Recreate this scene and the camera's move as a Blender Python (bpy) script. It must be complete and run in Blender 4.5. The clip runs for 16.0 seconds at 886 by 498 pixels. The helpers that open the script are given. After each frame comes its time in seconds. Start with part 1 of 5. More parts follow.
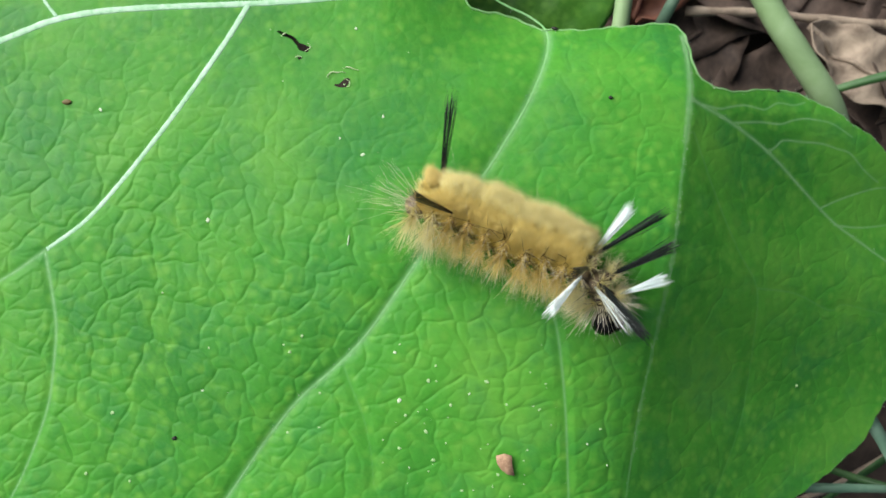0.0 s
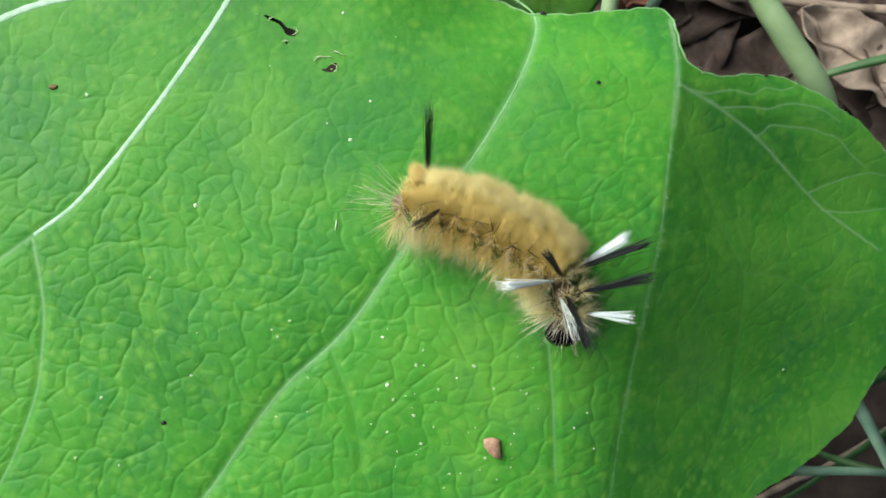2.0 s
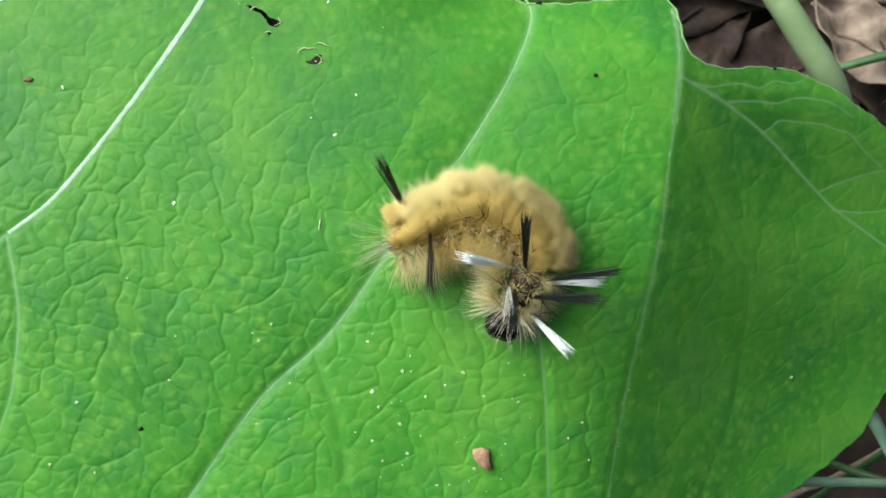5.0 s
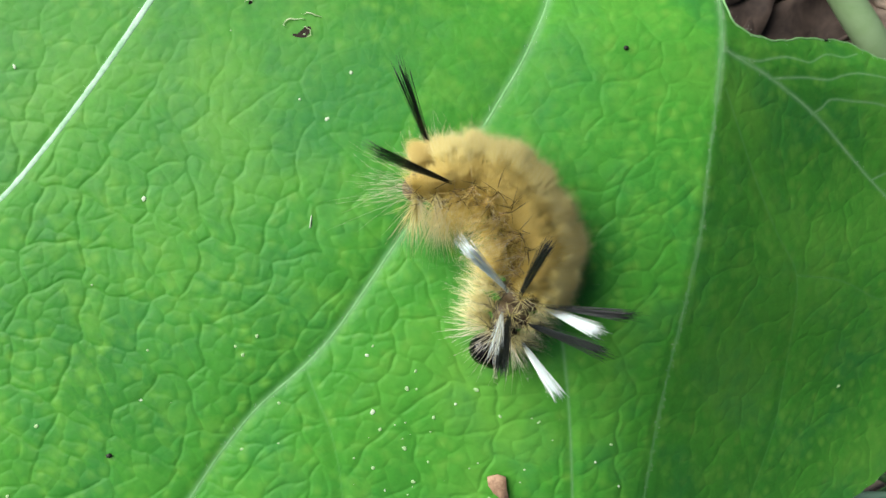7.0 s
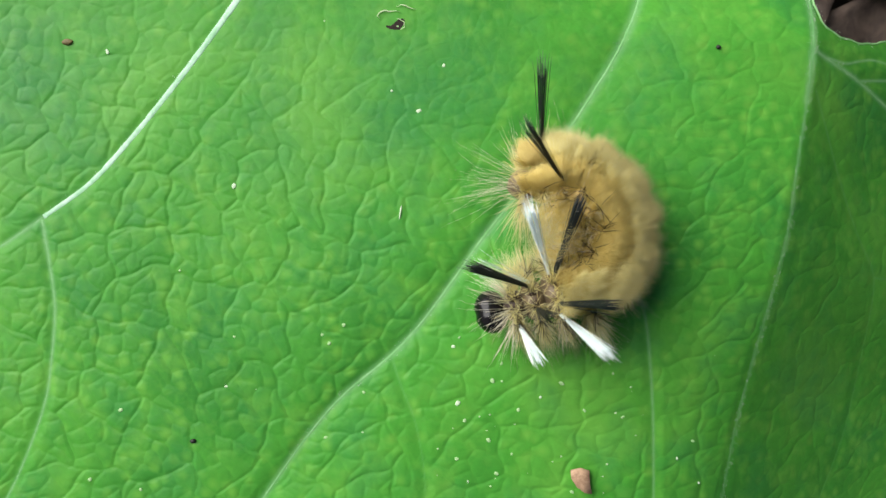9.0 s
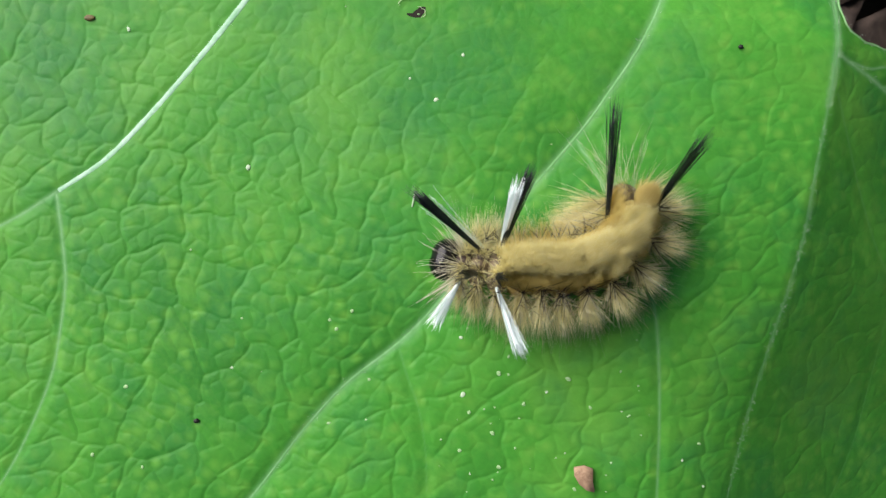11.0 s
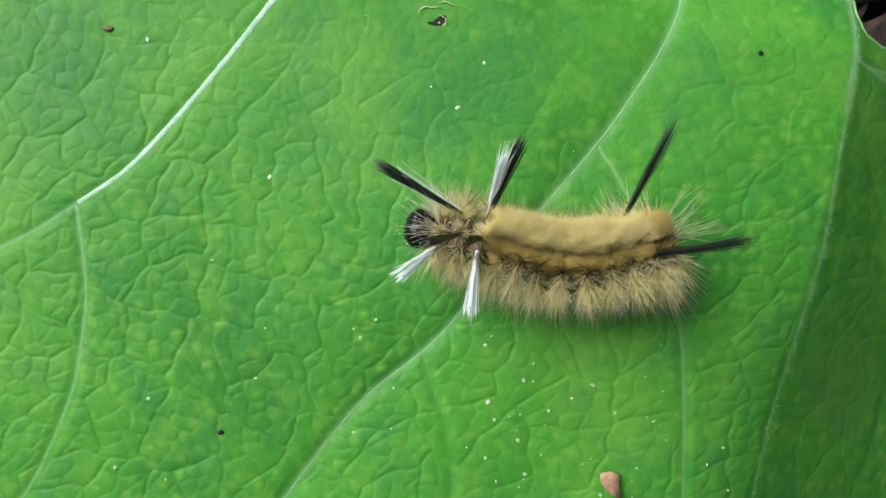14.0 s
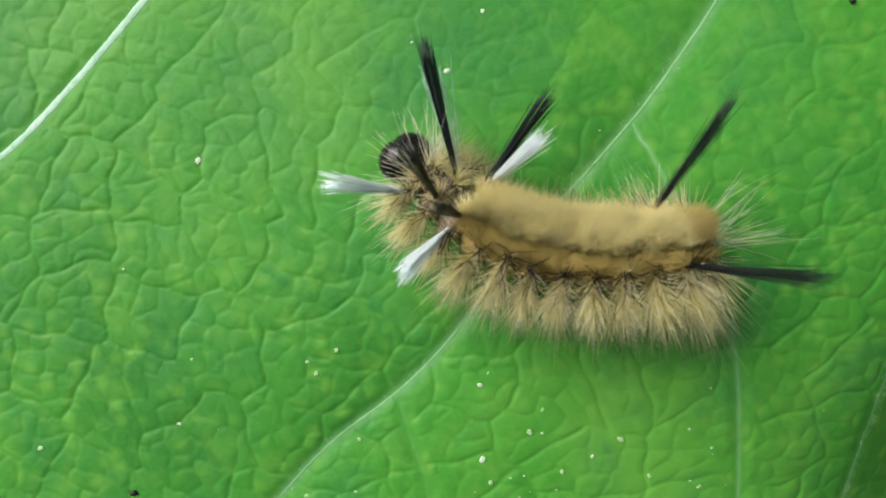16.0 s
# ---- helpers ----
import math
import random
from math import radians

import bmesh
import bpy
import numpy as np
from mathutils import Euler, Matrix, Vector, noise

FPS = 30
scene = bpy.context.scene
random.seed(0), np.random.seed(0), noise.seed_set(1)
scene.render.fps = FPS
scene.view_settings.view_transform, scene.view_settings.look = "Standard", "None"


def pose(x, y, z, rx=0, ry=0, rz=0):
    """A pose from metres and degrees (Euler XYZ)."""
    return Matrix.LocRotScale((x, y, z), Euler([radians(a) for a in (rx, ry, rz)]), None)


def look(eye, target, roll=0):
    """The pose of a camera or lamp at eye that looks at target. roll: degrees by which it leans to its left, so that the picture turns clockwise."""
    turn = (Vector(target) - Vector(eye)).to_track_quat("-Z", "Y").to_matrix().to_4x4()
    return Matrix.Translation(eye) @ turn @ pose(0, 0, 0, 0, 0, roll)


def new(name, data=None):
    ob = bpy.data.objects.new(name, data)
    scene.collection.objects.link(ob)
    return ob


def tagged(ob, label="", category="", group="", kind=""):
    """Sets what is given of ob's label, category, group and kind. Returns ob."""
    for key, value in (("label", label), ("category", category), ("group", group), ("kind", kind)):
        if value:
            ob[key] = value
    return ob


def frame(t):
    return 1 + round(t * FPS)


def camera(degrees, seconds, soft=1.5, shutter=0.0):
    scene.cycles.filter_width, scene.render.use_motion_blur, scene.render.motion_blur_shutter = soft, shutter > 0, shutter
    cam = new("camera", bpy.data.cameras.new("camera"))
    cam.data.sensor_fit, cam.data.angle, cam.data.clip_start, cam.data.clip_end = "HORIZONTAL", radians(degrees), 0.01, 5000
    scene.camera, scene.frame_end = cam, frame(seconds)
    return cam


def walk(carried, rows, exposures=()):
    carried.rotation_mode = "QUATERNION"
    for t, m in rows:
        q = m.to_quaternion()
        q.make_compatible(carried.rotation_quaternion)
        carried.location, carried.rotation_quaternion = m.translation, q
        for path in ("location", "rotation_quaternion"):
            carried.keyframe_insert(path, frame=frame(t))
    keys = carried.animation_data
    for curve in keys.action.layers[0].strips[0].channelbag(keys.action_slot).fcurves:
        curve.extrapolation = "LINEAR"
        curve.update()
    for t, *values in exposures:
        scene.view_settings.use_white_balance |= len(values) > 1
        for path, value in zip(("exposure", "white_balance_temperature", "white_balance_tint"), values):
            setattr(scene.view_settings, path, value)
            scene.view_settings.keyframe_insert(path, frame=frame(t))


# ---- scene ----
# Units below are centimetres unless said otherwise; the leaf lies near z = 0.
CM = 0.01
cam = camera(60.27, 16.0, soft=1.5)
cam.data.dof.use_dof = True
cam.data.dof.focus_distance = 0.081
cam.data.dof.aperture_fstop = 64
walk(cam, [
    (0, pose(0.00000, 0.00000, 0.10299, 2.80, 2.10, 2.60)),
    (0.5, pose(0.00127, 0.00049, 0.10265, 2.75, 2.41, 2.63)),
    (1, pose(-0.00043, -0.00038, 0.10302, 3.02, 1.93, 2.08)),
    (1.5, pose(0.00071, -0.00041, 0.10284, 2.44, 2.02, 2.48)),
    (2, pose(0.00113, -0.00020, 0.10311, 1.81, 1.80, 2.52)),
    (2.5, pose(0.00451, -0.00005, 0.10243, 1.63, 2.16, 3.29)),
    (3, pose(0.00462, 0.00027, 0.10268, 1.72, 2.20, 2.91)),
    (3.5, pose(0.00467, 0.00114, 0.10277, 1.47, 2.26, 2.43)),
    (4, pose(0.00728, 0.00156, 0.10199, 1.22, 3.01, 3.67)),
    (4.2, pose(0.00648, 0.00071, 0.10224, 1.55, 2.93, 3.16)),
    (6.3, pose(0.00353, 0.00158, 0.08672, 0.71, 2.85, 2.68)),
    (6.5, pose(0.00454, 0.00188, 0.08595, 0.40, 2.93, 2.83)),
    (7, pose(0.00219, 0.00275, 0.08631, 0.28, 2.63, 2.39)),
    (7.5, pose(-0.00006, 0.00323, 0.08704, -0.28, 2.38, 2.12)),
    (8, pose(-0.00113, 0.00216, 0.08695, -0.72, 2.08, 3.43)),
    (8.5, pose(-0.00216, 0.00030, 0.08582, 0.77, 3.04, 5.63)),
    (9, pose(-0.00775, 0.00106, 0.08727, 0.56, 2.52, 3.70)),
    (9.5, pose(-0.00802, 0.00005, 0.08694, 0.84, 2.83, 5.28)),
    (10, pose(-0.00990, 0.00016, 0.08737, 1.28, 2.96, 4.87)),
    (10.2, pose(-0.00748, -0.00046, 0.08679, 0.90, 3.48, 6.81)),
    (12.3, pose(-0.00961, -0.00063, 0.08694, 1.29, 2.87, 4.67)),
    (12.5, pose(-0.01005, -0.00050, 0.08683, 1.07, 2.82, 5.15)),
    (13, pose(-0.00898, -0.00077, 0.08658, 1.11, 2.86, 5.47)),
    (13.5, pose(-0.01313, -0.00117, 0.08760, 1.09, 2.17, 4.75)),
    (14, pose(-0.01137, -0.00051, 0.08706, 1.28, 2.62, 5.46)),
    (14.5, pose(-0.00938, 0.00042, 0.08127, 1.25, 3.04, 5.60)),
    (15, pose(-0.01225, 0.00074, 0.07552, 0.83, 2.73, 4.91)),
    (15.5, pose(-0.01146, 0.00098, 0.06926, 0.20, 2.89, 5.81)),
    (16, pose(-0.01115, 0.00291, 0.06635, -0.57, 2.63, 6.04)),
], [(0.0, 0.41, 6500, 10), (8.8, 0.40, 6500, 10), (10.2, 0.28, 6440, 13), (12.5, 0.28, 6400, 14), (16.0, 0.19, 6440, 13)])

# ---------------------------------------------------------------- light
SUN = Vector((-0.84, 0.52, 0.82)).normalized()
world = bpy.data.worlds.new("sky")
scene.world = world
world.use_nodes = True
wn = world.node_tree
sky = wn.nodes.new("ShaderNodeTexSky")
sky.sky_type = "NISHITA"
sky.sun_disc = False
sky.sun_elevation = math.asin(SUN.z)
sky.sun_rotation = math.atan2(SUN.x, SUN.y)
sky.air_density, sky.dust_density, sky.ozone_density = 1.0, 4.0, 1.0
wn.nodes["Background"].inputs["Strength"].default_value = 0.041
wn.links.new(sky.outputs[0], wn.nodes["Background"].inputs["Color"])
sun = new("sun", bpy.data.lights.new("sun", "SUN"))
sun.data.energy, sun.data.angle, sun.data.color = 5.0, radians(62), (1.0, 0.98, 0.95)
sun.matrix_world = look(SUN, (0, 0, 0))


# ---------------------------------------------------------------- materials
class Nodes:
    """A small writer of node materials."""

    def __init__(self, name):
        self.mat = bpy.data.materials.new(name)
        self.mat.use_nodes = True
        self.tree = self.mat.node_tree
        self.bsdf = self.tree.nodes["Principled BSDF"]
        self.out = self.tree.nodes["Material Output"]
        self.coords = self.add("ShaderNodeTexCoord").outputs["Object"]

    def add(self, kind, **props):
        node = self.tree.nodes.new(kind)
        for key, value in props.items():
            setattr(node, key, value)
        return node

    def link(self, a, b):
        self.tree.links.new(a, b)

    def put(self, socket, value):
        if isinstance(value, bpy.types.NodeSocket):
            self.link(value, socket)
        else:
            socket.default_value = value

    def set(self, **values):
        for key, value in values.items():
            self.put(self.bsdf.inputs[key.replace("_", " ")], value)

    def noise(self, per_cm, detail=4.0, rough=0.55, distort=0.0, coords=None):
        n = self.add("ShaderNodeTexNoise")
        self.link(coords or self.coords, n.inputs["Vector"])
        n.inputs["Scale"].default_value = per_cm * 100
        n.inputs["Detail"].default_value = detail
        n.inputs["Roughness"].default_value = rough
        n.inputs["Distortion"].default_value = distort
        return n.outputs["Fac"]

    def voronoi(self, per_cm, feature="F1", coords=None):
        n = self.add("ShaderNodeTexVoronoi", feature=feature)
        self.link(coords or self.coords, n.inputs["Vector"])
        n.inputs["Scale"].default_value = per_cm * 100
        return n.outputs["Distance"]

    def ramp(self, fac, *stops):
        n = self.add("ShaderNodeValToRGB")
        self.link(fac, n.inputs["Fac"])
        while len(n.color_ramp.elements) < len(stops):
            n.color_ramp.elements.new(0.5)
        for e, (at, c) in zip(n.color_ramp.elements, stops):
            e.position = at
            e.color = (*c, 1) if isinstance(c, tuple) else (c, c, c, 1)
        return n.outputs["Color"]

    def mix(self, fac, a, b, blend="MIX"):
        n = self.add("ShaderNodeMix", data_type="RGBA", blend_type=blend)
        self.put(n.inputs["Factor"], fac)
        for s, v in ((n.inputs[6], a), (n.inputs[7], b)):
            self.put(s, (*v, 1) if isinstance(v, tuple) and len(v) == 3 else v)
        return n.outputs[2]

    def math(self, op, a, b=0.0):
        n = self.add("ShaderNodeMath", operation=op)
        self.put(n.inputs[0], a)
        self.put(n.inputs[1], b)
        return n.outputs[0]

    def bump(self, height, strength, depth_cm):
        n = self.add("ShaderNodeBump")
        self.put(n.inputs["Height"], height)
        n.inputs["Strength"].default_value = strength
        n.inputs["Distance"].default_value = depth_cm * CM
        self.link(n.outputs[0], self.bsdf.inputs["Normal"])
        return n

    def attribute(self, name):
        return self.add("ShaderNodeAttribute", attribute_name=name).outputs["Fac"]

    def island(self):
        return self.add("ShaderNodeNewGeometry").outputs["Random Per Island"]


def leaf_material(name, dark, mid, light, cool, wet=0.42):
    """Green leaf: mottled blade, fine pale vein net, translucent."""
    m = Nodes(name)
    large = m.ramp(m.noise(0.35, 3), (0.35, dark), (0.52, mid), (0.7, light))
    freckle = m.ramp(m.math("ADD", m.voronoi(5.2), m.math("MULTIPLY", m.noise(9, 3), 0.35)), (0.24, 1.0), (0.62, 0.0))
    patch = m.ramp(m.noise(0.9, 2), (0.28, 0.0), (0.56, 1.0))
    spots = m.math("MULTIPLY", m.math("MULTIPLY", freckle, patch), 0.95)
    base = m.mix(spots, large, light)
    base = m.mix(m.math("MULTIPLY", m.ramp(m.noise(1.3, 3), (0.50, 0.0), (0.68, 1.0)), 0.48), base, cool)
    base = m.mix(m.math("MULTIPLY", m.ramp(m.noise(3.2, 3), (0.50, 0.0), (0.70, 1.0)), 0.52), base, light)
    base = m.mix(m.math("MULTIPLY", m.attribute("blotch"), m.ramp(m.noise(2.6, 3), (0.3, 0.45), (0.6, 1.0))), base, cool)
    fine = m.ramp(m.noise(9, 5, 0.65), (0.3, 0.90), (0.7, 1.07))
    base = m.mix(1.0, base, fine, "MULTIPLY")
    base = m.mix(m.math("MULTIPLY", m.ramp(m.attribute("tone"), (0.45, 0.0), (1.0, 1.0)), 0.12), base, light)
    net = m.attribute("net")
    base = m.mix(m.math("MULTIPLY", m.ramp(net, (0.0, 1.0), (0.10, 0.0)), 0.03), base, light)
    edge = m.voronoi(7.0, "DISTANCE_TO_EDGE")
    base = m.mix(m.math("MULTIPLY", m.ramp(edge, (0.0, 1.0), (0.09, 0.0)), 0.07), base, light)
    fray = m.ramp(m.noise(14, 3), (0.25, 0.55), (0.7, 1.0))
    base = m.mix(m.math("MULTIPLY", m.attribute("rib"), fray), base, (0.28, 0.55, 0.27))
    m.set(Base_Color=base, Roughness=m.ramp(m.noise(5, 4), (0.3, wet - 0.06), (0.7, wet + 0.14)))
    m.bsdf.inputs["Specular IOR Level"].default_value = 0.20
    warp = m.add("ShaderNodeTexNoise")
    m.link(m.coords, warp.inputs["Vector"])
    warp.inputs["Scale"].default_value = 260
    shift = m.add("ShaderNodeVectorMath", operation="MULTIPLY_ADD")
    m.link(warp.outputs["Color"], shift.inputs[0])
    shift.inputs[1].default_value = (0.0014, 0.0014, 0.0014)
    m.link(m.coords, shift.inputs[2])
    cell = m.voronoi(3.4, "DISTANCE_TO_EDGE", shift.outputs[0])
    pillow = m.ramp(cell, (0.0, 0.0), (0.09, 0.55), (0.36, 1.0))
    relief = m.math("ADD", m.math("MULTIPLY", m.ramp(edge, (0.0, 0.0), (0.25, 1.0)), 0.28), m.math("MULTIPLY", m.noise(22, 3), 0.09))
    m.bump(m.math("ADD", m.math("MULTIPLY", pillow, 0.12), relief), 0.42, 0.014)
    glow = m.add("ShaderNodeBsdfTranslucent")
    m.link(m.mix(1.0, base, (1.0, 1.0, 0.55), "MULTIPLY"), glow.inputs["Color"])
    both = m.add("ShaderNodeMixShader")
    both.inputs[0].default_value = 0.28
    m.link(m.bsdf.outputs[0], both.inputs[1])
    m.link(glow.outputs[0], both.inputs[2])
    m.link(both.outputs[0], m.out.inputs["Surface"])
    return m.mat


def plain_material(name, a, b, per_cm, rough=0.55, bump=0.0, island=False, spec=0.4):
    """Two tones mixed by noise, or piece by piece, with a little relief."""
    m = Nodes(name)
    n = m.noise(per_cm, 5, 0.6, 0.4)
    base = m.mix(m.ramp(n, (0.32, 0.0), (0.68, 1.0)), a, b)
    if island:
        base = m.mix(m.island(), a, b)
    m.set(Base_Color=base, Roughness=rough)
    m.bsdf.inputs["Specular IOR Level"].default_value = spec
    if bump:
        m.bump(n, 0.6, bump)
    return m.mat


LEAF = leaf_material("leaf_green", (0.046, 0.262, 0.034), (0.074, 0.350, 0.038), (0.150, 0.440, 0.058), (0.036, 0.245, 0.060))
# leaf green again, darkened: the lower leaf's shade is put into its colour
LEAF_SHADED = leaf_material("leaf_green_shaded", (0.05, 0.17, 0.02), (0.075, 0.24, 0.03), (0.14, 0.34, 0.05), (0.05, 0.18, 0.04))
VEIN_PALE = plain_material("vein_pale", (0.22, 0.48, 0.25), (0.44, 0.66, 0.49), 9, 0.55, 0.006)
VEIN_GREEN = plain_material("vein_green", (0.13, 0.38, 0.095), (0.23, 0.46, 0.185), 6, 0.5, 0.004)
VEIN_FOLD = plain_material("vein_fold", (0.085, 0.30, 0.070), (0.15, 0.36, 0.135), 6, 0.5, 0.004)
VEIN_RIB = plain_material("vein_rib", (0.13, 0.39, 0.105), (0.22, 0.47, 0.19), 9, 0.6, 0.004)
VEIN_SOFT = plain_material("vein_soft", (0.11, 0.37, 0.085), (0.20, 0.45, 0.17), 8, 0.55, 0.003)
VEIN_THIN = plain_material("vein_thin", (0.055, 0.29, 0.034), (0.072, 0.315, 0.042), 6, 0.5, 0.003)
DOWN = plain_material("leaf_down", (0.55, 0.68, 0.50), (0.75, 0.82, 0.72), 3, 0.5, island=True)
HAIR_PALE = plain_material("hair_pale", (0.62, 0.56, 0.36), (0.85, 0.82, 0.66), 3, 0.4, island=True, spec=0.5)
HAIR_BLACK = plain_material("hair_black", (0.005, 0.007, 0.007), (0.022, 0.030, 0.030), 3, 0.36, island=True, spec=0.4)
SKIN = plain_material("skin_ochre", (0.26, 0.17, 0.045), (0.44, 0.32, 0.10), 9, 0.55, 0.004)
SKIN_DARK = plain_material("skin_dark", (0.018, 0.011, 0.008), (0.07, 0.040, 0.024), 12, 0.5, 0.004)
SKIN_GREY = plain_material("skin_grey", (0.07, 0.050, 0.028), (0.20, 0.15, 0.085), 12, 0.5, 0.004)
CAPSULE = plain_material("head_black", (0.004, 0.004, 0.005), (0.009, 0.008, 0.008), 10, 0.14, 0.001, spec=0.24)
MOUTH = plain_material("mouth_cream", (0.62, 0.58, 0.42), (0.80, 0.76, 0.60), 20, 0.35)
FLAKE = plain_material("flake_tan", (0.22, 0.13, 0.075), (0.44, 0.29, 0.18), 14, 0.7, 0.006)
SPECK_WHITE = plain_material("speck_white", (0.18, 0.42, 0.11), (0.42, 0.57, 0.32), 30, 0.6)
SPECK_BRIGHT = plain_material("speck_bright", (0.32, 0.50, 0.26), (0.62, 0.72, 0.54), 40, 0.5)
SPECK_BLACK = plain_material("speck_black", (0.006, 0.007, 0.005), (0.02, 0.022, 0.014), 30, 0.6, 0.004)
SPECK_BROWN = plain_material("speck_brown", (0.07, 0.055, 0.015), (0.20, 0.15, 0.05), 30, 0.6, 0.004)
SCAR = plain_material("scar_tan", (0.28, 0.46, 0.18), (0.55, 0.62, 0.40), 18, 0.7, 0.004)
SOIL = plain_material("soil", (0.012, 0.009, 0.007), (0.050, 0.036, 0.026), 1.6, 0.9, 0.15)
LITTER = plain_material("litter_brown", (0.028, 0.020, 0.016), (0.11, 0.078, 0.060), 2.4, 0.8, 0.05)
LITTER_TAN = plain_material("litter_tan", (0.15, 0.115, 0.085), (0.40, 0.33, 0.25), 2.4, 0.8, 0.05)
LITTER_RED = plain_material("litter_red", (0.09, 0.035, 0.020), (0.24, 0.105, 0.065), 2.2, 0.7, 0.03)
STEM = plain_material("stem_green", (0.20, 0.33, 0.14), (0.29, 0.43, 0.23), 1.2, 0.5, 0.003)
STEM_TEAL = plain_material("stem_teal", (0.11, 0.23, 0.15), (0.19, 0.32, 0.22), 2.0, 0.5, 0.01)
BLADE = plain_material("grass_blade", (0.022, 0.080, 0.022), (0.06, 0.16, 0.045), 1.5, 0.45, 0.005)


# ---------------------------------------------------------------- mesh tools
def mesh_of(name, verts, faces, material, smooth=True):
    """A mesh from numpy: verts in cm, faces as a list of (count, sides) index arrays."""
    me = bpy.data.meshes.new(name)
    verts = np.asarray(verts, np.float32) * CM
    groups = [np.asarray(f, np.int32) for f in (faces if isinstance(faces, list) else [faces]) if len(f)]
    loops = np.concatenate([f.ravel() for f in groups])
    sizes = np.concatenate([np.full(len(f), f.shape[1], np.int32) for f in groups])
    me.vertices.add(len(verts))
    me.vertices.foreach_set("co", verts.ravel())
    me.loops.add(len(loops))
    me.loops.foreach_set("vertex_index", loops)
    me.polygons.add(len(sizes))
    me.polygons.foreach_set("loop_start", np.concatenate([[0], np.cumsum(sizes)[:-1]]).astype(np.int32))
    me.polygons.foreach_set("loop_total", sizes)
    me.update(calc_edges=True)
    me.validate()
    if smooth:
        me.polygons.foreach_set("use_smooth", np.ones(len(me.polygons), bool))
    me.materials.append(material)
    return me


def thing(name, label, category, at=(0, 0, 0), kind="", group=""):
    ob = tagged(new(name), label, category, group, kind)
    ob.empty_display_size = 0.002
    ob.location = Vector(at) * CM
    return ob


def part(name, data, parent, label=""):
    ob = new(name, data)
    ob.parent = parent
    return tagged(ob, label) if label else ob


def smooth_line(points, n=12):
    """Catmull-Rom through the points."""
    p = np.asarray(points, float)
    q = np.vstack([2 * p[0] - p[1], p, 2 * p[-1] - p[-2]])
    t = np.linspace(0, 1, n, endpoint=False)[:, None]
    out = []
    for a, b, c, d in zip(q[:-3], q[1:-2], q[2:-1], q[3:]):
        out.append(0.5 * (2 * b + (c - a) * t + (2 * a - 5 * b + 4 * c - d) * t * t + (3 * b - a - 3 * c + d) * t ** 3))
    return np.vstack(out + [p[-1:]])


def tube(line, radii, sides=8, flat=1.0, cap=True):
    """A tube along a line; flat squashes it in z."""
    line = np.asarray(line, float)
    n = len(line)
    tan = np.gradient(line, axis=0)
    tan /= np.linalg.norm(tan, axis=1)[:, None] + 1e-12
    ref = np.where(np.abs(tan[:, 2:3]) < 0.9, np.array([[0, 0, 1.0]]), np.array([[1.0, 0, 0]]))
    side = np.cross(tan, ref)
    side /= np.linalg.norm(side, axis=1)[:, None] + 1e-12
    up = np.cross(side, tan)
    a = np.linspace(0, 2 * np.pi, sides, endpoint=False)
    radii = np.broadcast_to(np.asarray(radii, float), n)
    v = line[:, None] + radii[:, None, None] * (np.cos(a)[None, :, None] * side[:, None] + flat * np.sin(a)[None, :, None] * up[:, None])
    i, j = np.meshgrid(np.arange(n - 1), np.arange(sides), indexing="ij")
    k = (j + 1) % sides
    quads = np.stack([i * sides + j, i * sides + k, (i + 1) * sides + k, (i + 1) * sides + j], -1).reshape(-1, 4)
    v = v.reshape(-1, 3)
    tris = np.zeros((0, 3), int)
    if cap:
        v = np.vstack([v, line[:1], line[-1:]])
        j = np.arange(sides)
        k = (j + 1) % sides
        tris = np.vstack([np.stack([k, j, np.full(sides, n * sides)], -1),
                          np.stack([(n - 1) * sides + j, (n - 1) * sides + k, np.full(sides, n * sides + 1)], -1)])
    return v, [quads, tris]


def joined(pieces):
    """Several (verts, [quads, tris]) as one."""
    vs, qs, ts, at = [], [], [], 0
    for v, (q, t) in pieces:
        vs.append(v), qs.append(np.asarray(q).reshape(-1, 4) + at), ts.append(np.asarray(t).reshape(-1, 3) + at)
        at += len(v)
    return np.vstack(vs), [np.vstack(qs), np.vstack(ts)]


def strand_material(name, root, tip_a, tip_b, power, rough=0.42, spec=0.45):
    """Hair that is darker at its root and paler to its tip, strand by strand."""
    m = Nodes(name)
    tip = m.mix(m.island(), tip_a, tip_b)
    m.set(Base_Color=m.mix(m.math("POWER", m.attribute("along"), power), root, tip), Roughness=rough)
    m.bsdf.inputs["Specular IOR Level"].default_value = spec
    glow = m.add("ShaderNodeBsdfTranslucent")
    m.link(m.bsdf.inputs["Base Color"].links[0].from_socket, glow.inputs["Color"])
    both = m.add("ShaderNodeMixShader")
    both.inputs[0].default_value = 0.42
    m.link(m.bsdf.outputs[0], both.inputs[1])
    m.link(glow.outputs[0], both.inputs[2])
    m.link(both.outputs[0], m.out.inputs["Surface"])
    return m.mat


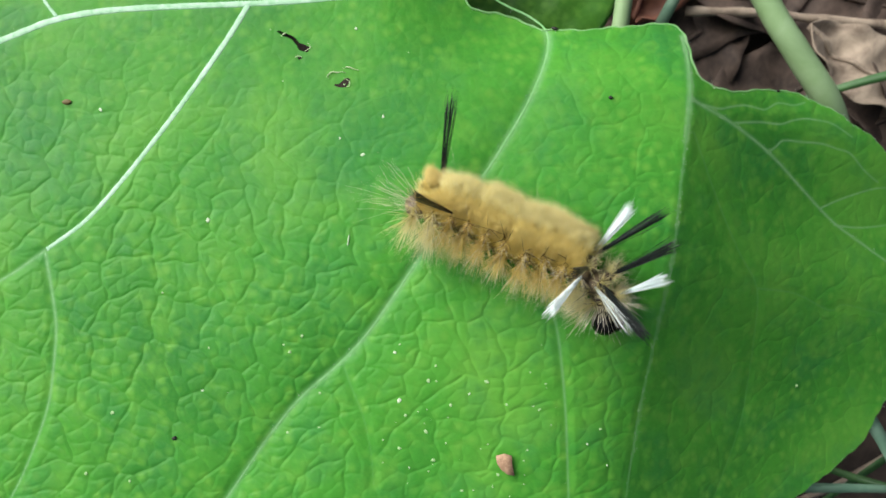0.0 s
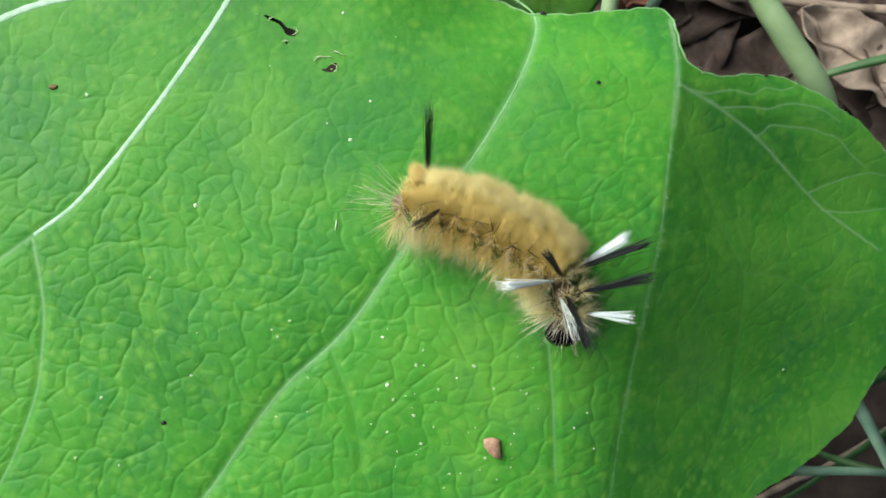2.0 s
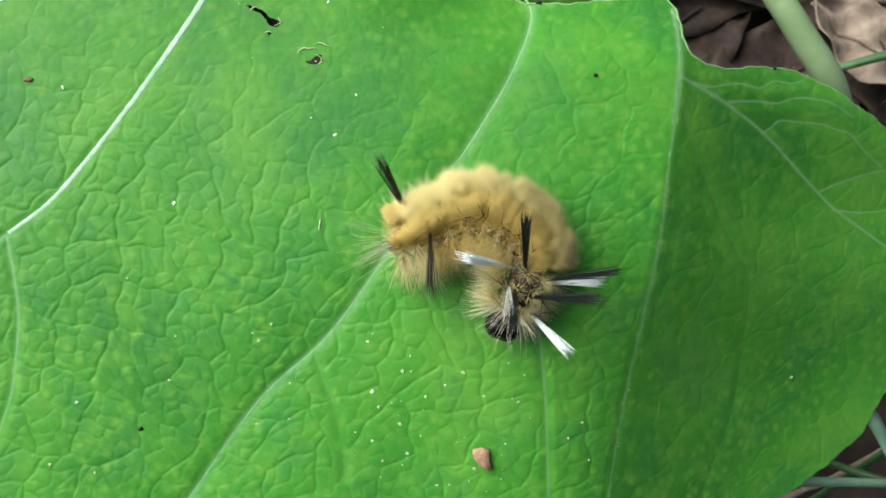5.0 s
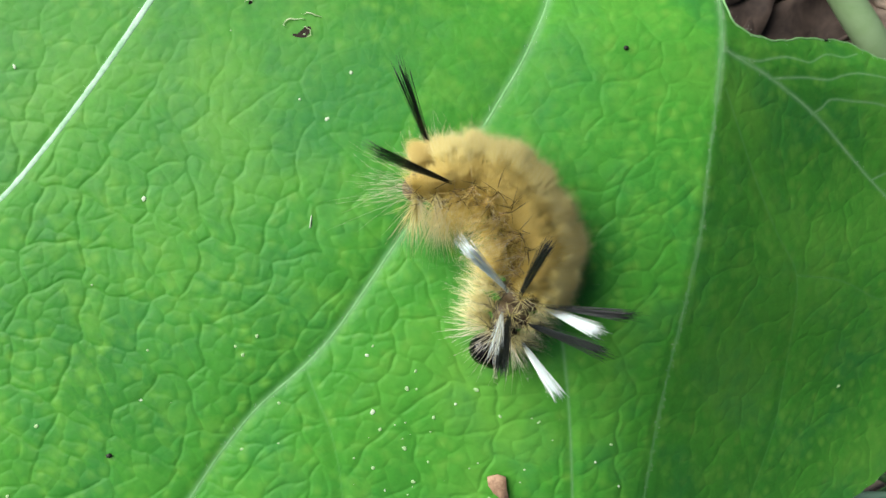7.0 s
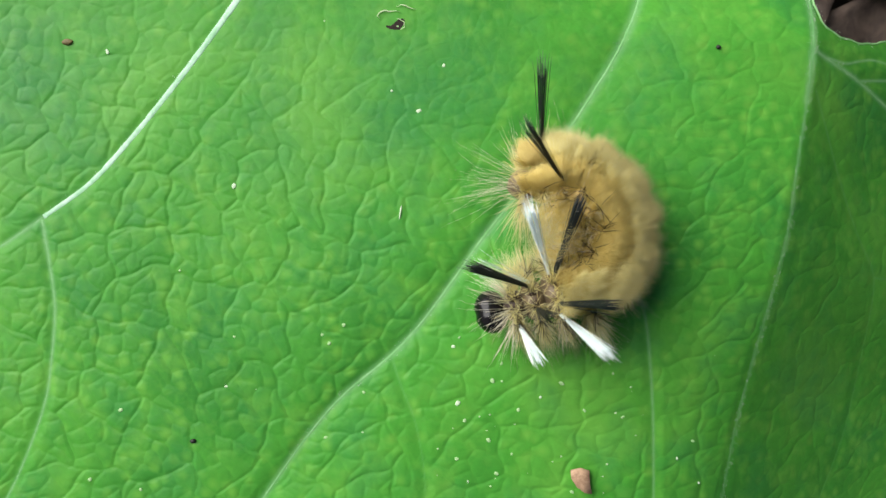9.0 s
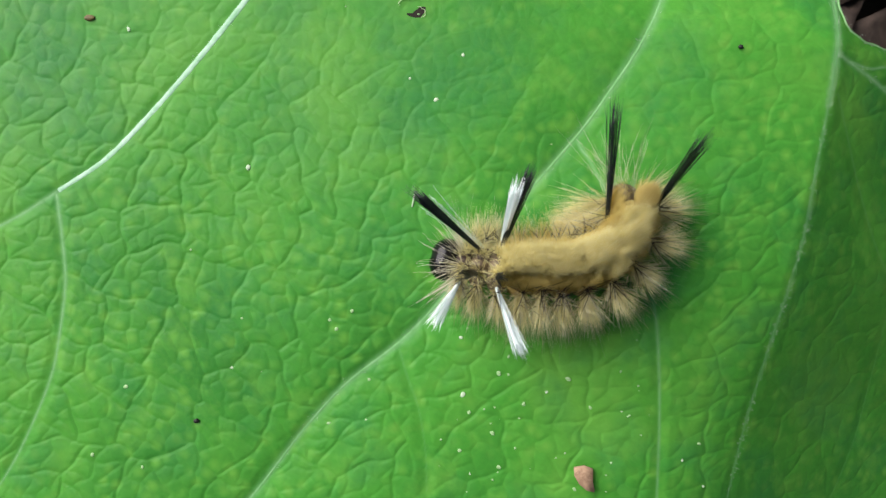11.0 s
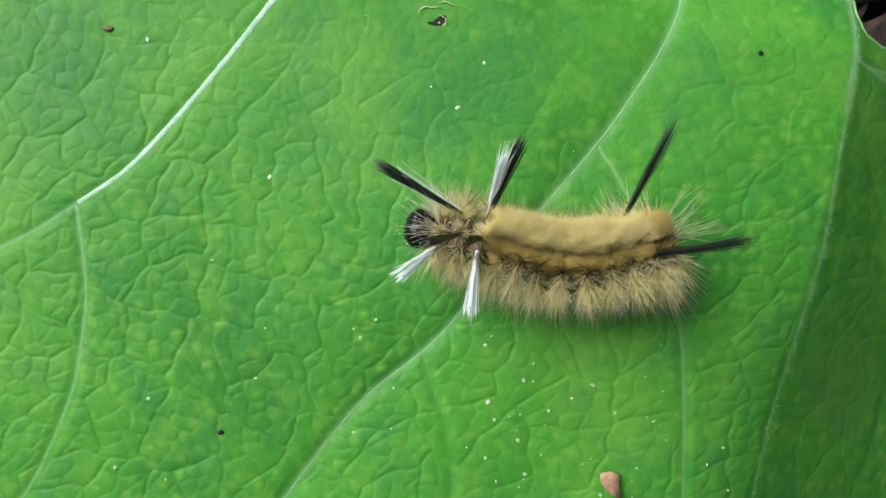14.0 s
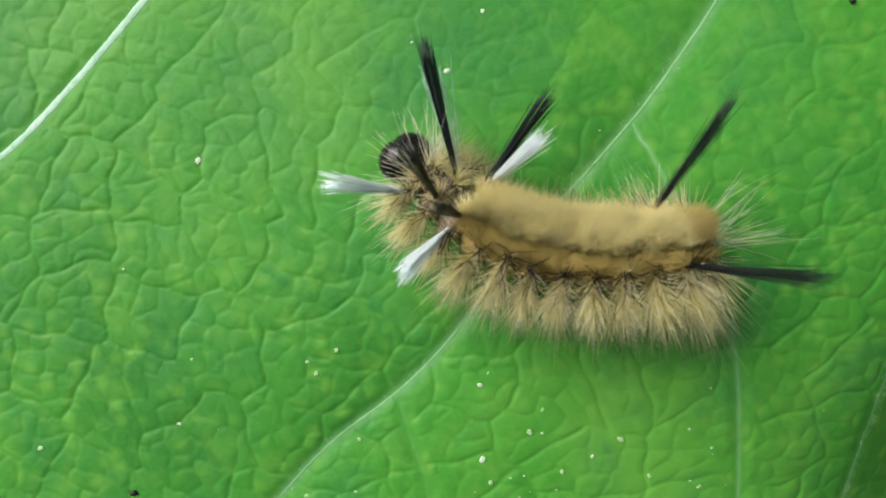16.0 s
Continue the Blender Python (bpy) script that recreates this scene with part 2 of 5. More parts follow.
HAIR_GOLD = strand_material("hair_gold", (0.74, 0.65, 0.23), (0.95, 0.90, 0.44), (0.99, 0.98, 0.72), 0.7)
HAIR_FLANK = strand_material("hair_flank", (0.64, 0.49, 0.11), (0.82, 0.67, 0.20), (0.90, 0.79, 0.33), 0.9)
HAIR_CREST = strand_material("hair_crest", (0.64, 0.54, 0.14), (0.85, 0.75, 0.27), (0.99, 0.95, 0.58), 1.1)
HAIR_RUST = strand_material("hair_rust", (0.44, 0.32, 0.075), (0.64, 0.51, 0.15), (0.82, 0.70, 0.29), 1.4)
HAIR_WHITE = plain_material("hair_white", (0.84, 0.99, 0.97), (0.95, 1.0, 1.0), 3, 0.4, island=True, spec=0.5)
HAIR_BRISTLE = strand_material("hair_bristle", (0.008, 0.006, 0.004), (0.030, 0.019, 0.010), (0.13, 0.085, 0.038), 2.4)


def hair_mesh(name, verts, faces, material):
    """A mesh of hairs that knows how far along each strand a point lies."""
    me = mesh_of(name, verts, faces, material)
    along = np.tile(np.array([0, 0, 0, 0.55, 0.55, 0.55, 1.0], np.float32), len(verts) // 7)
    me.attributes.new("along", "FLOAT", "POINT").data.foreach_set("value", along)
    return me


def hairs(bases, ways, lengths, radius, bend=None, curl=0.0, rng=None, waist=0.55, belly=0.8):
    """Tapered three-sided hairs: base, bent middle, tip."""
    n = len(bases)
    ways = ways / (np.linalg.norm(ways, axis=1)[:, None] + 1e-12)
    lengths = np.broadcast_to(np.asarray(lengths, float), n)[:, None]
    radius = np.broadcast_to(np.asarray(radius, float), n)[:, None]
    drift = np.zeros((n, 3)) if bend is None else np.broadcast_to(np.asarray(bend, float), (n, 3)).copy()
    if curl:
        drift = drift + rng.normal(0, curl, (n, 3))
    ref = np.where(np.abs(ways[:, :1]) < 0.8, np.array([[1.0, 0, 0]]), np.array([[0, 1.0, 0]]))
    s = np.cross(ways, ref)
    s /= np.linalg.norm(s, axis=1)[:, None]
    u = np.cross(s, ways)
    mid = bases + lengths * (waist * ways + waist * waist * drift)
    tip = bases + lengths * (ways + drift)
    corners = [(np.cos(a), np.sin(a)) for a in (0.4, 2.494, 4.589)]
    v = np.stack([bases + radius * (c * s + d * u) for c, d in corners] + [mid + belly * radius * (c * s + d * u) for c, d in corners] + [tip], 1)
    k = np.arange(n)[:, None] * 7
    quads = np.concatenate([k + [[a, b, b + 3, a + 3]] for a, b in ((0, 1), (1, 2), (2, 0))])
    tris = np.concatenate([k + [[a, b, 6]] for a, b in ((3, 4), (4, 5), (5, 3))])
    return v.reshape(-1, 3), [quads, tris]


def blob(radii, rings=14, sides=20, shape=None):
    """A closed round body; shape(dir) scales it."""
    th = np.linspace(0, np.pi, rings + 1)[1:-1]
    ph = np.linspace(0, 2 * np.pi, sides, endpoint=False)
    T, Pq = np.meshgrid(th, ph, indexing="ij")
    d = np.stack([np.cos(T), np.sin(T) * np.cos(Pq), np.sin(T) * np.sin(Pq)], -1).reshape(-1, 3)
    d = np.vstack([d, [[1, 0, 0], [-1, 0, 0]]])
    k = np.ones(len(d)) if shape is None else shape(d)
    v = d * np.asarray(radii, float) * k[:, None]
    i, j = np.meshgrid(np.arange(rings - 2), np.arange(sides), indexing="ij")
    jj = (j + 1) % sides
    quads = np.stack([i * sides + j, (i + 1) * sides + j, (i + 1) * sides + jj, i * sides + jj], -1).reshape(-1, 4)
    j = np.arange(sides)
    jj = (j + 1) % sides
    n = (rings - 1) * sides
    tris = np.vstack([np.stack([np.full(sides, n), j, jj], -1), np.stack([np.full(sides, n + 1), (rings - 2) * sides + jj, (rings - 2) * sides + j], -1)])
    return v, [quads, tris]


# ---------------------------------------------------------------- the leaf's form
def ease(a, b, x):
    u = np.clip((x - a) / (b - a), 0, 1)
    return u * u * (3 - 2 * u)


def fold_x(y):
    """Where the leaf folds along its straight side vein."""
    return np.interp(y, [-4.5, -2.5, -1, 0.5, 2.5, 3.5], [2.10, 2.26, 2.47, 2.66, 2.83, 2.82])


VALLEY = [(-0.45, 4.43), (0.66, 3.76), (0.90, 3.50), (0.88, 3.11), (0.67, 2.51), (0.14, 1.53), (-0.71, 0.32), (-1.33, -0.68), (-2.19, -1.58), (-3.11, -2.95), (-3.9, -4.0)]


def line_distance(x, y, line):
    p = np.stack([x, y], -1)
    d = np.full(x.shape, 99.0)
    for a, b in zip(line[:-1], line[1:]):
        ab = np.subtract(b, a)
        t = np.clip((p - a) @ ab / (ab @ ab), 0, 1)
        d = np.minimum(d, np.hypot(*np.moveaxis(p - a - t[..., None] * ab, -1, 0)))
    return d


def leaf_z(x, y):
    """The large form: a low dome, a valley along the main side vein, and a ridge beyond which the leaf falls away."""
    x, y = np.asarray(x, float), np.asarray(y, float)
    z = 0.17 + 0.05 * np.exp(-((x + 1.5) ** 2 + (y + 0.8) ** 2) / 9)
    z = z - 0.45 * ease(2.6, 3.9, y) * ease(-1.5, 0.8, x) - 0.0025 * np.maximum(0, -x - 5) ** 2
    z = z - 0.07 * np.exp(-np.sqrt(line_distance(x, y, VALLEY) ** 2 + 0.005) / 0.30)
    d = x - fold_x(y)
    w = 0.27 + 0.57 * ease(1.6, -2.0, y)
    rise = d
    d = d + 0.34 * ease(0.6, -2.0, y)
    s = 0.5 * (np.sqrt(d * d + w * w) + d)
    s = 6.0 * (1 - np.exp(-s / 6.0))
    z = z - (0.77 - 0.12 * ease(1.2, 2.8, y) + 0.08 * ease(0.5, -1.5, y)) * s + (0.03 - 0.02 * ease(1.0, -1.5, y)) * np.exp(-(rise / 0.12) ** 2)
    return z


def on_leaf(line, lift=0.0):
    p = np.asarray(line, float)
    return np.c_[p, leaf_z(p[:, 0], p[:, 1]) + lift]


def cells(x, y, size, seed, jitter=0.85, within=None):
    """A jittered-grid Voronoi net: about the distance to the cell's border in cm, and the cell's seed place; within: the net that this one subdivides."""
    rng = np.random.default_rng(seed)
    table = rng.random((64, 64, 2)) * jitter + (1 - jitter) / 2
    u, v = x / size, y / size
    iu, iv = np.floor(u).astype(int), np.floor(v).astype(int)
    d1, d2 = np.full(u.shape, 9.0), np.full(u.shape, 9.0)
    sx, sy = np.zeros(u.shape), np.zeros(u.shape)
    mine = None if within is None else within(x, y)[1]
    for a in (-2, -1, 0, 1, 2):
        for b in (-2, -1, 0, 1, 2):
            p = table[(iu + a) % 64, (iv + b) % 64]
            px, py = iu + a + p[..., 0], iv + b + p[..., 1]
            d = np.hypot(px - u, py - v)
            if within is not None:
                d = np.where(np.hypot(*(within(px * size, py * size)[1] - mine)) < 1e-6, d, 9.0)
            near = d < d1
            d2 = np.where(near, d1, np.minimum(d2, d))
            sx, sy = np.where(near, px, sx), np.where(near, py, sy)
            d1 = np.minimum(d1, d)
    return np.minimum(d2 - d1, 1.5) * size * 0.5, np.stack([sx, sy]) * size, np.minimum(d1, 1.0) * size


OUTLINE_BASE = [(-0.45, 4.40), (-0.20, 3.89), (0.20, 3.85), (0.60, 3.74), (0.94, 3.64), (1.39, 3.65), (1.86, 3.70), (2.33, 3.77), (2.72, 3.78)]
OUTLINE_LOBE = [(2.85, 3.63), (2.87, 3.40), (2.92, 3.14), (3.04, 2.96), (3.25, 2.87), (3.60, 2.89), (4.32, 3.05), (4.83, 3.02), (5.36, 2.85), (5.73, 2.67), (6.26, 2.40),
                (6.84, 1.86), (7.16, 0.84), (7.29, -0.34), (7.24, -1.10), (6.85, -1.67), (6.53, -2.22), (5.77, -2.78), (5.23, -3.07), (4.47, -3.40)]
OUTLINE_FAR = [(2.9, -3.6), (1.8, -4.8), (0.2, -5.6), (-2.2, -6.0), (-5.0, -5.6), (-7.5, -4.2), (-9.0, -2.0), (-9.6, 0.8), (-9.3, 3.4), (-8.2, 5.6),
               (-6.0, 7.2), (-3.4, 7.6), (-1.2, 6.9), (-0.3, 5.8), (-0.62, 4.85)]
VEINS = [
    # name, width, material, centre line
    ("midrib", 0.054, VEIN_PALE, [(-9.30, 2.10), (-8.00, 2.55), (-6.63, 3.10), (-5.85, 3.42), (-4.91, 3.59), (-3.20, 3.72), (-2.27, 3.81), (-1.20, 3.99), (-0.45, 4.43)]),
    ("branch_vein", 0.026, VEIN_PALE, [(-5.87, 3.45), (-6.08, 3.70), (-6.30, 4.05), (-6.75, 4.60)]),
    ("side_vein", 0.042, VEIN_PALE, [(-3.20, 3.72), (-3.48, 3.20), (-3.97, 2.41), (-4.40, 1.77), (-4.83, 1.18), (-5.26, 0.66), (-5.78, 0.24)]),
    ("side_vein", 0.018, VEIN_SOFT, [(-5.78, 0.24), (-6.38, -0.20), (-7.15, -0.58), (-8.20, -0.90)]),
    ("side_vein", 0.017, VEIN_SOFT, [(-5.80, 0.20), (-5.66, -0.36), (-5.58, -0.81), (-5.58, -1.34), (-5.61, -1.80), (-5.73, -2.29), (-5.97, -2.96), (-6.35, -3.70)]),
    ("side_vein", 0.054, VEIN_RIB, [(-0.45, 4.43), (0.19, 4.04), (0.68, 3.83), (0.92, 3.57), (0.88, 3.11), (0.66, 2.51), (0.38, 1.97), (0.13, 1.54), (-0.22, 1.03)]),
    ("side_vein", 0.038, VEIN_RIB, [(-0.22, 1.03), (-0.72, 0.32), (-1.00, -0.14), (-1.35, -0.68), (-1.67, -1.07), (-2.21, -1.59), (-2.64, -2.17), (-3.13, -2.96), (-3.62, -3.64)]),
    ("branch_vein", 0.007, VEIN_THIN, [(-1.67, -1.07), (-1.52, -1.43), (-1.36, -1.76), (-1.23, -2.23), (-1.17, -2.67)]),
    ("branch_vein", 0.014, VEIN_SOFT, [(0.08, 1.42), (0.15, 1.30), (0.26, 1.17), (0.61, 0.60), (1.02, -0.12), (1.15, -0.47), (1.24, -0.95), (1.32, -1.54), (1.37, -2.11), (1.42, -2.80)]),
    ("fold_vein", 0.042, VEIN_RIB, [(2.80, 3.60), (2.83, 3.25), (2.82, 2.75), (2.80, 2.35), (2.78, 2.05)]),
    ("fold_vein", 0.024, VEIN_FOLD, [(2.79, 3.64), (2.82, 3.25), (2.81, 2.70), (2.78, 2.10), (2.72, 1.30), (2.68, 0.62), (2.60, 0.02), (2.51, -0.58), (2.43, -1.18), (2.35, -1.78), (2.26, -2.53), (2.18, -3.30)]),
    ("side_vein", 0.031, VEIN_GREEN, [(2.82, 2.64), (3.50, 2.42), (4.21, 2.09), (4.92, 1.62), (5.52, 1.22), (6.06, 0.95), (6.70, 0.63)]),
    ("branch_vein", 0.014, VEIN_GREEN, [(3.52, 2.42), (3.77, 2.47), (4.03, 2.51), (4.34, 2.53), (4.55, 2.61), (4.77, 2.67), (5.02, 2.68), (5.28, 2.66), (5.65, 2.51)]),
    ("branch_vein", 0.014, VEIN_GREEN, [(4.15, 2.10), (4.29, 2.20), (4.42, 2.31), (4.74, 2.33), (5.11, 2.35), (5.40, 2.31), (5.65, 2.27), (5.95, 2.06), (6.26, 1.90)]),
    ("branch_vein", 0.010, VEIN_GREEN, [(5.23, 1.42), (5.65, 1.61), (6.28, 1.82), (6.71, 1.81)]),
    ("branch_vein", 0.010, VEIN_GREEN, [(5.52, 1.19), (6.05, 1.19), (6.77, 1.31)]),
    ("side_vein", 0.007, VEIN_THIN, [(2.89, 2.21), (3.33, 1.37), (3.79, 0.63), (4.14, 0.16), (4.20, -0.58), (4.17, -1.60), (3.99, -2.26), (3.70, -2.96)]),
    ("branch_vein", 0.010, VEIN_THIN, [(4.14, 0.16), (4.87, 0.11), (5.55, -0.12), (5.84, -0.02), (6.73, -0.17)]),
    ("branch_vein", 0.012, VEIN_GREEN, [(3.01, 2.59), (3.29, 2.58), (3.48, 2.64), (3.70, 2.70), (3.90, 2.70), (4.07, 2.70), (4.31, 2.84), (4.59, 2.85), (4.80, 2.93)]),
]

# how pale the tissue along a vein is, how far it fades to its end, and how broad it is
TISSUE = {"vein_pale": (0.5, 0.2, 0.75), "vein_rib": (0.66, 0.25, 1.05), "vein_soft": (0.62, 0.35, 1.25), "vein_fold": (0.42, 0.5, 0.75),
          "vein_green": (0.75, 0.35, 0.75), "vein_thin": (0.20, 0.4, 0.75)}


def outline():
    a = smooth_line(OUTLINE_BASE, 10)
    b = smooth_line(OUTLINE_LOBE, 10)
    c = smooth_line(OUTLINE_FAR, 10)
    ring = np.vstack([a, b, c])
    step = np.linalg.norm(np.diff(np.vstack([ring, ring[:1]]), axis=0), axis=1)
    at = np.r_[0, np.cumsum(step)]
    s = np.linspace(0, at[-1], 900, endpoint=False)
    ring = np.c_[np.interp(s, at, np.r_[ring[:, 0], ring[0, 0]]), np.interp(s, at, np.r_[ring[:, 1], ring[0, 1]])]
    wobble = 0.012 * np.sin(s * 9.0) + 0.010 * np.sin(s * 23.0 + 1)
    tan = np.roll(ring, -1, 0) - np.roll(ring, 1, 0)
    tan /= np.linalg.norm(tan, axis=1)[:, None]
    return ring + wobble[:, None] * np.c_[tan[:, 1], -tan[:, 0]]


def inside(ring, x, y):
    hit = np.zeros(x.shape, bool)
    for (x0, y0), (x1, y1) in zip(ring, np.roll(ring, -1, 0)):
        cross = (y0 > y) != (y1 > y)
        if cross.any():
            hit ^= cross & (x < (x1 - x0) * (y - y0) / (y1 - y0 + 1e-12) + x0)
    return hit


def nearest(line, pts):
    """The nearest point on a closed line, for each point."""
    a, b = line, np.roll(line, -1, 0)
    out = np.empty_like(pts)
    for k, p in enumerate(pts):
        d = b - a
        t = np.clip(((p - a) * d).sum(1) / ((d * d).sum(1) + 1e-12), 0, 1)
        q = a + d * t[:, None]
        out[k] = q[((q - p) ** 2).sum(1).argmin()]
    return out


def slot(cx, cy, long, wide, turn, seed):
    """A ragged hole."""
    rng = np.random.default_rng(seed)
    a = np.linspace(0, 2 * np.pi, 16, endpoint=False)
    r = rng.uniform(0.75, 1.25, 16)
    p = np.c_[long * np.cos(a) * r, wide * np.sin(a) * r]
    c, s = math.cos(radians(turn)), math.sin(radians(turn))
    return p @ np.array([[c, s], [-s, c]]) + (cx, cy)


def crack(line, widths):
    """A bent tear along a line."""
    p = smooth_line(line, 4)
    w = np.interp(np.linspace(0, 1, len(p)), np.linspace(0, 1, len(widths)), widths)[:, None]
    t = np.gradient(p, axis=0)
    n = np.c_[-t[:, 1], t[:, 0]] / np.linalg.norm(t, axis=1)[:, None]
    return np.vstack([p + n * w, (p - n * w)[::-1]])


HOLES = [crack([(-2.80, 3.36), (-2.67, 3.30), (-2.57, 3.26), (-2.50, 3.19), (-2.44, 3.14), (-2.34, 3.11)], (0.012, 0.022, 0.024, 0.022, 0.052, 0.040)),
         slot(-2.46, 2.99, 0.032, 0.020, 40, 4),
         crack([(-1.97, 2.64), (-1.90, 2.63), (-1.84, 2.65), (-1.79, 2.70), (-1.76, 2.73)], (0.010, 0.022, 0.048, 0.040, 0.012))]


def vein_distance(x, y):
    """Distance in cm to the nearest main vein."""
    out = np.full(x.shape, 99.0)
    for *_, line in VEINS:
        c = smooth_line(line, 3)
        lo, hi = c.min(0) - 0.5, c.max(0) + 0.5
        m = (x > lo[0]) & (x < hi[0]) & (y > lo[1]) & (y < hi[1])
        p = np.c_[x[m], y[m]]
        d = np.full(len(p), 99.0)
        for a, b in zip(c[:-1], c[1:]):
            ab = b - a
            t = np.clip(((p - a) @ ab) / (ab @ ab + 1e-12), 0, 1)
            d = np.minimum(d, np.hypot(*(p - a - t[:, None] * ab).T))
        out[m] = np.minimum(out[m], d)
    return out


def vein_tissue(x, y):
    """How pale the blade is along its flush veins, from 0 to 1, fading to each vein's end."""
    out = np.zeros(x.shape)
    for name, w, mat, line in VEINS:
        power, fade, broad = TISSUE[mat.name]
        c = smooth_line(line, 4)
        lo, hi = c.min(0) - 0.2, c.max(0) + 0.2
        m = (x > lo[0]) & (x < hi[0]) & (y > lo[1]) & (y < hi[1])
        p = np.c_[x[m], y[m]]
        best = np.zeros(len(p))
        for k, (a, b) in enumerate(zip(c[:-1], c[1:])):
            ab = b - a
            t = np.clip(((p - a) @ ab) / (ab @ ab + 1e-12), 0, 1)
            f = 1 - fade * (k + t) / len(c)
            d = np.hypot(*(p - a - t[:, None] * ab).T) / ((broad * w + 0.006) * f)
            best = np.maximum(best, power * f * np.exp(-d ** 2))
        out[m] = np.maximum(out[m], best)
    return out


def quilt(x, y):
    """The puckered surface between the veins: height in cm, the net's distance, the veins' distance and a tone for each small field."""
    wx = x + 0.09 * np.sin(2.1 * y + 0.7 * x) + 0.04 * np.sin(5.3 * y - 1.3) + 0.018 * np.sin(17 * y + 3 * x)
    wy = y + 0.09 * np.sin(1.9 * x - 0.5 * y) + 0.04 * np.sin(4.7 * x + 0.4) + 0.018 * np.sin(16 * x - 4 * y)
    line = np.array(VALLEY)
    beyond = x > np.interp(y, line[::-1, 1], line[::-1, 0])
    lobe = x > fold_x(y)
    turn = np.where(lobe, 0.35, np.where(beyond, 0.12, -0.42))
    c, s = np.cos(turn), np.sin(turn)
    shift = np.where(lobe, 7.3, np.where(beyond, 3.1, 0.0))
    u, v = (c * wx + s * wy) / 1.22 + shift, -s * wx + c * wy
    block = lambda a, b: cells(a, b, 0.56, 11)
    e1, _, r1 = block(u, v)
    near, seed, r2 = cells(u, v, 0.185, 12, 0.85, block)
    e2 = np.minimum(near, e1)
    net = np.minimum(e1 * 3, e2 * 6)
    dv = vein_distance(x, y)
    flat = ease(0.0, 0.13, dv)
    calm = 0.27 + 0.73 * ease(2.6, -0.4, y + 0.25 * x) + 0.40 * ease(0.4, 1.6, x) * ease(-1.0, 1.0, y)
    calm = np.where(lobe, 0.55, np.minimum(calm, 1.1))
    dome = 0.050 * np.minimum(r1, 0.36) ** 2 + ease(0.0, 0.035, e1) * 0.21 * np.minimum(r2, 0.13) ** 2
    z = flat * calm * (0.005 - dome + 0.0095 * (1 - np.exp(-e1 / 0.014)) + 0.0064 * (1 - np.exp(-e2 / 0.012)))
    tone = np.modf(np.abs(np.sin(seed[0] * 127.1 + seed[1] * 311.7) * 437.5))[0]
    return z, np.minimum(net, 1.0), dv, tone


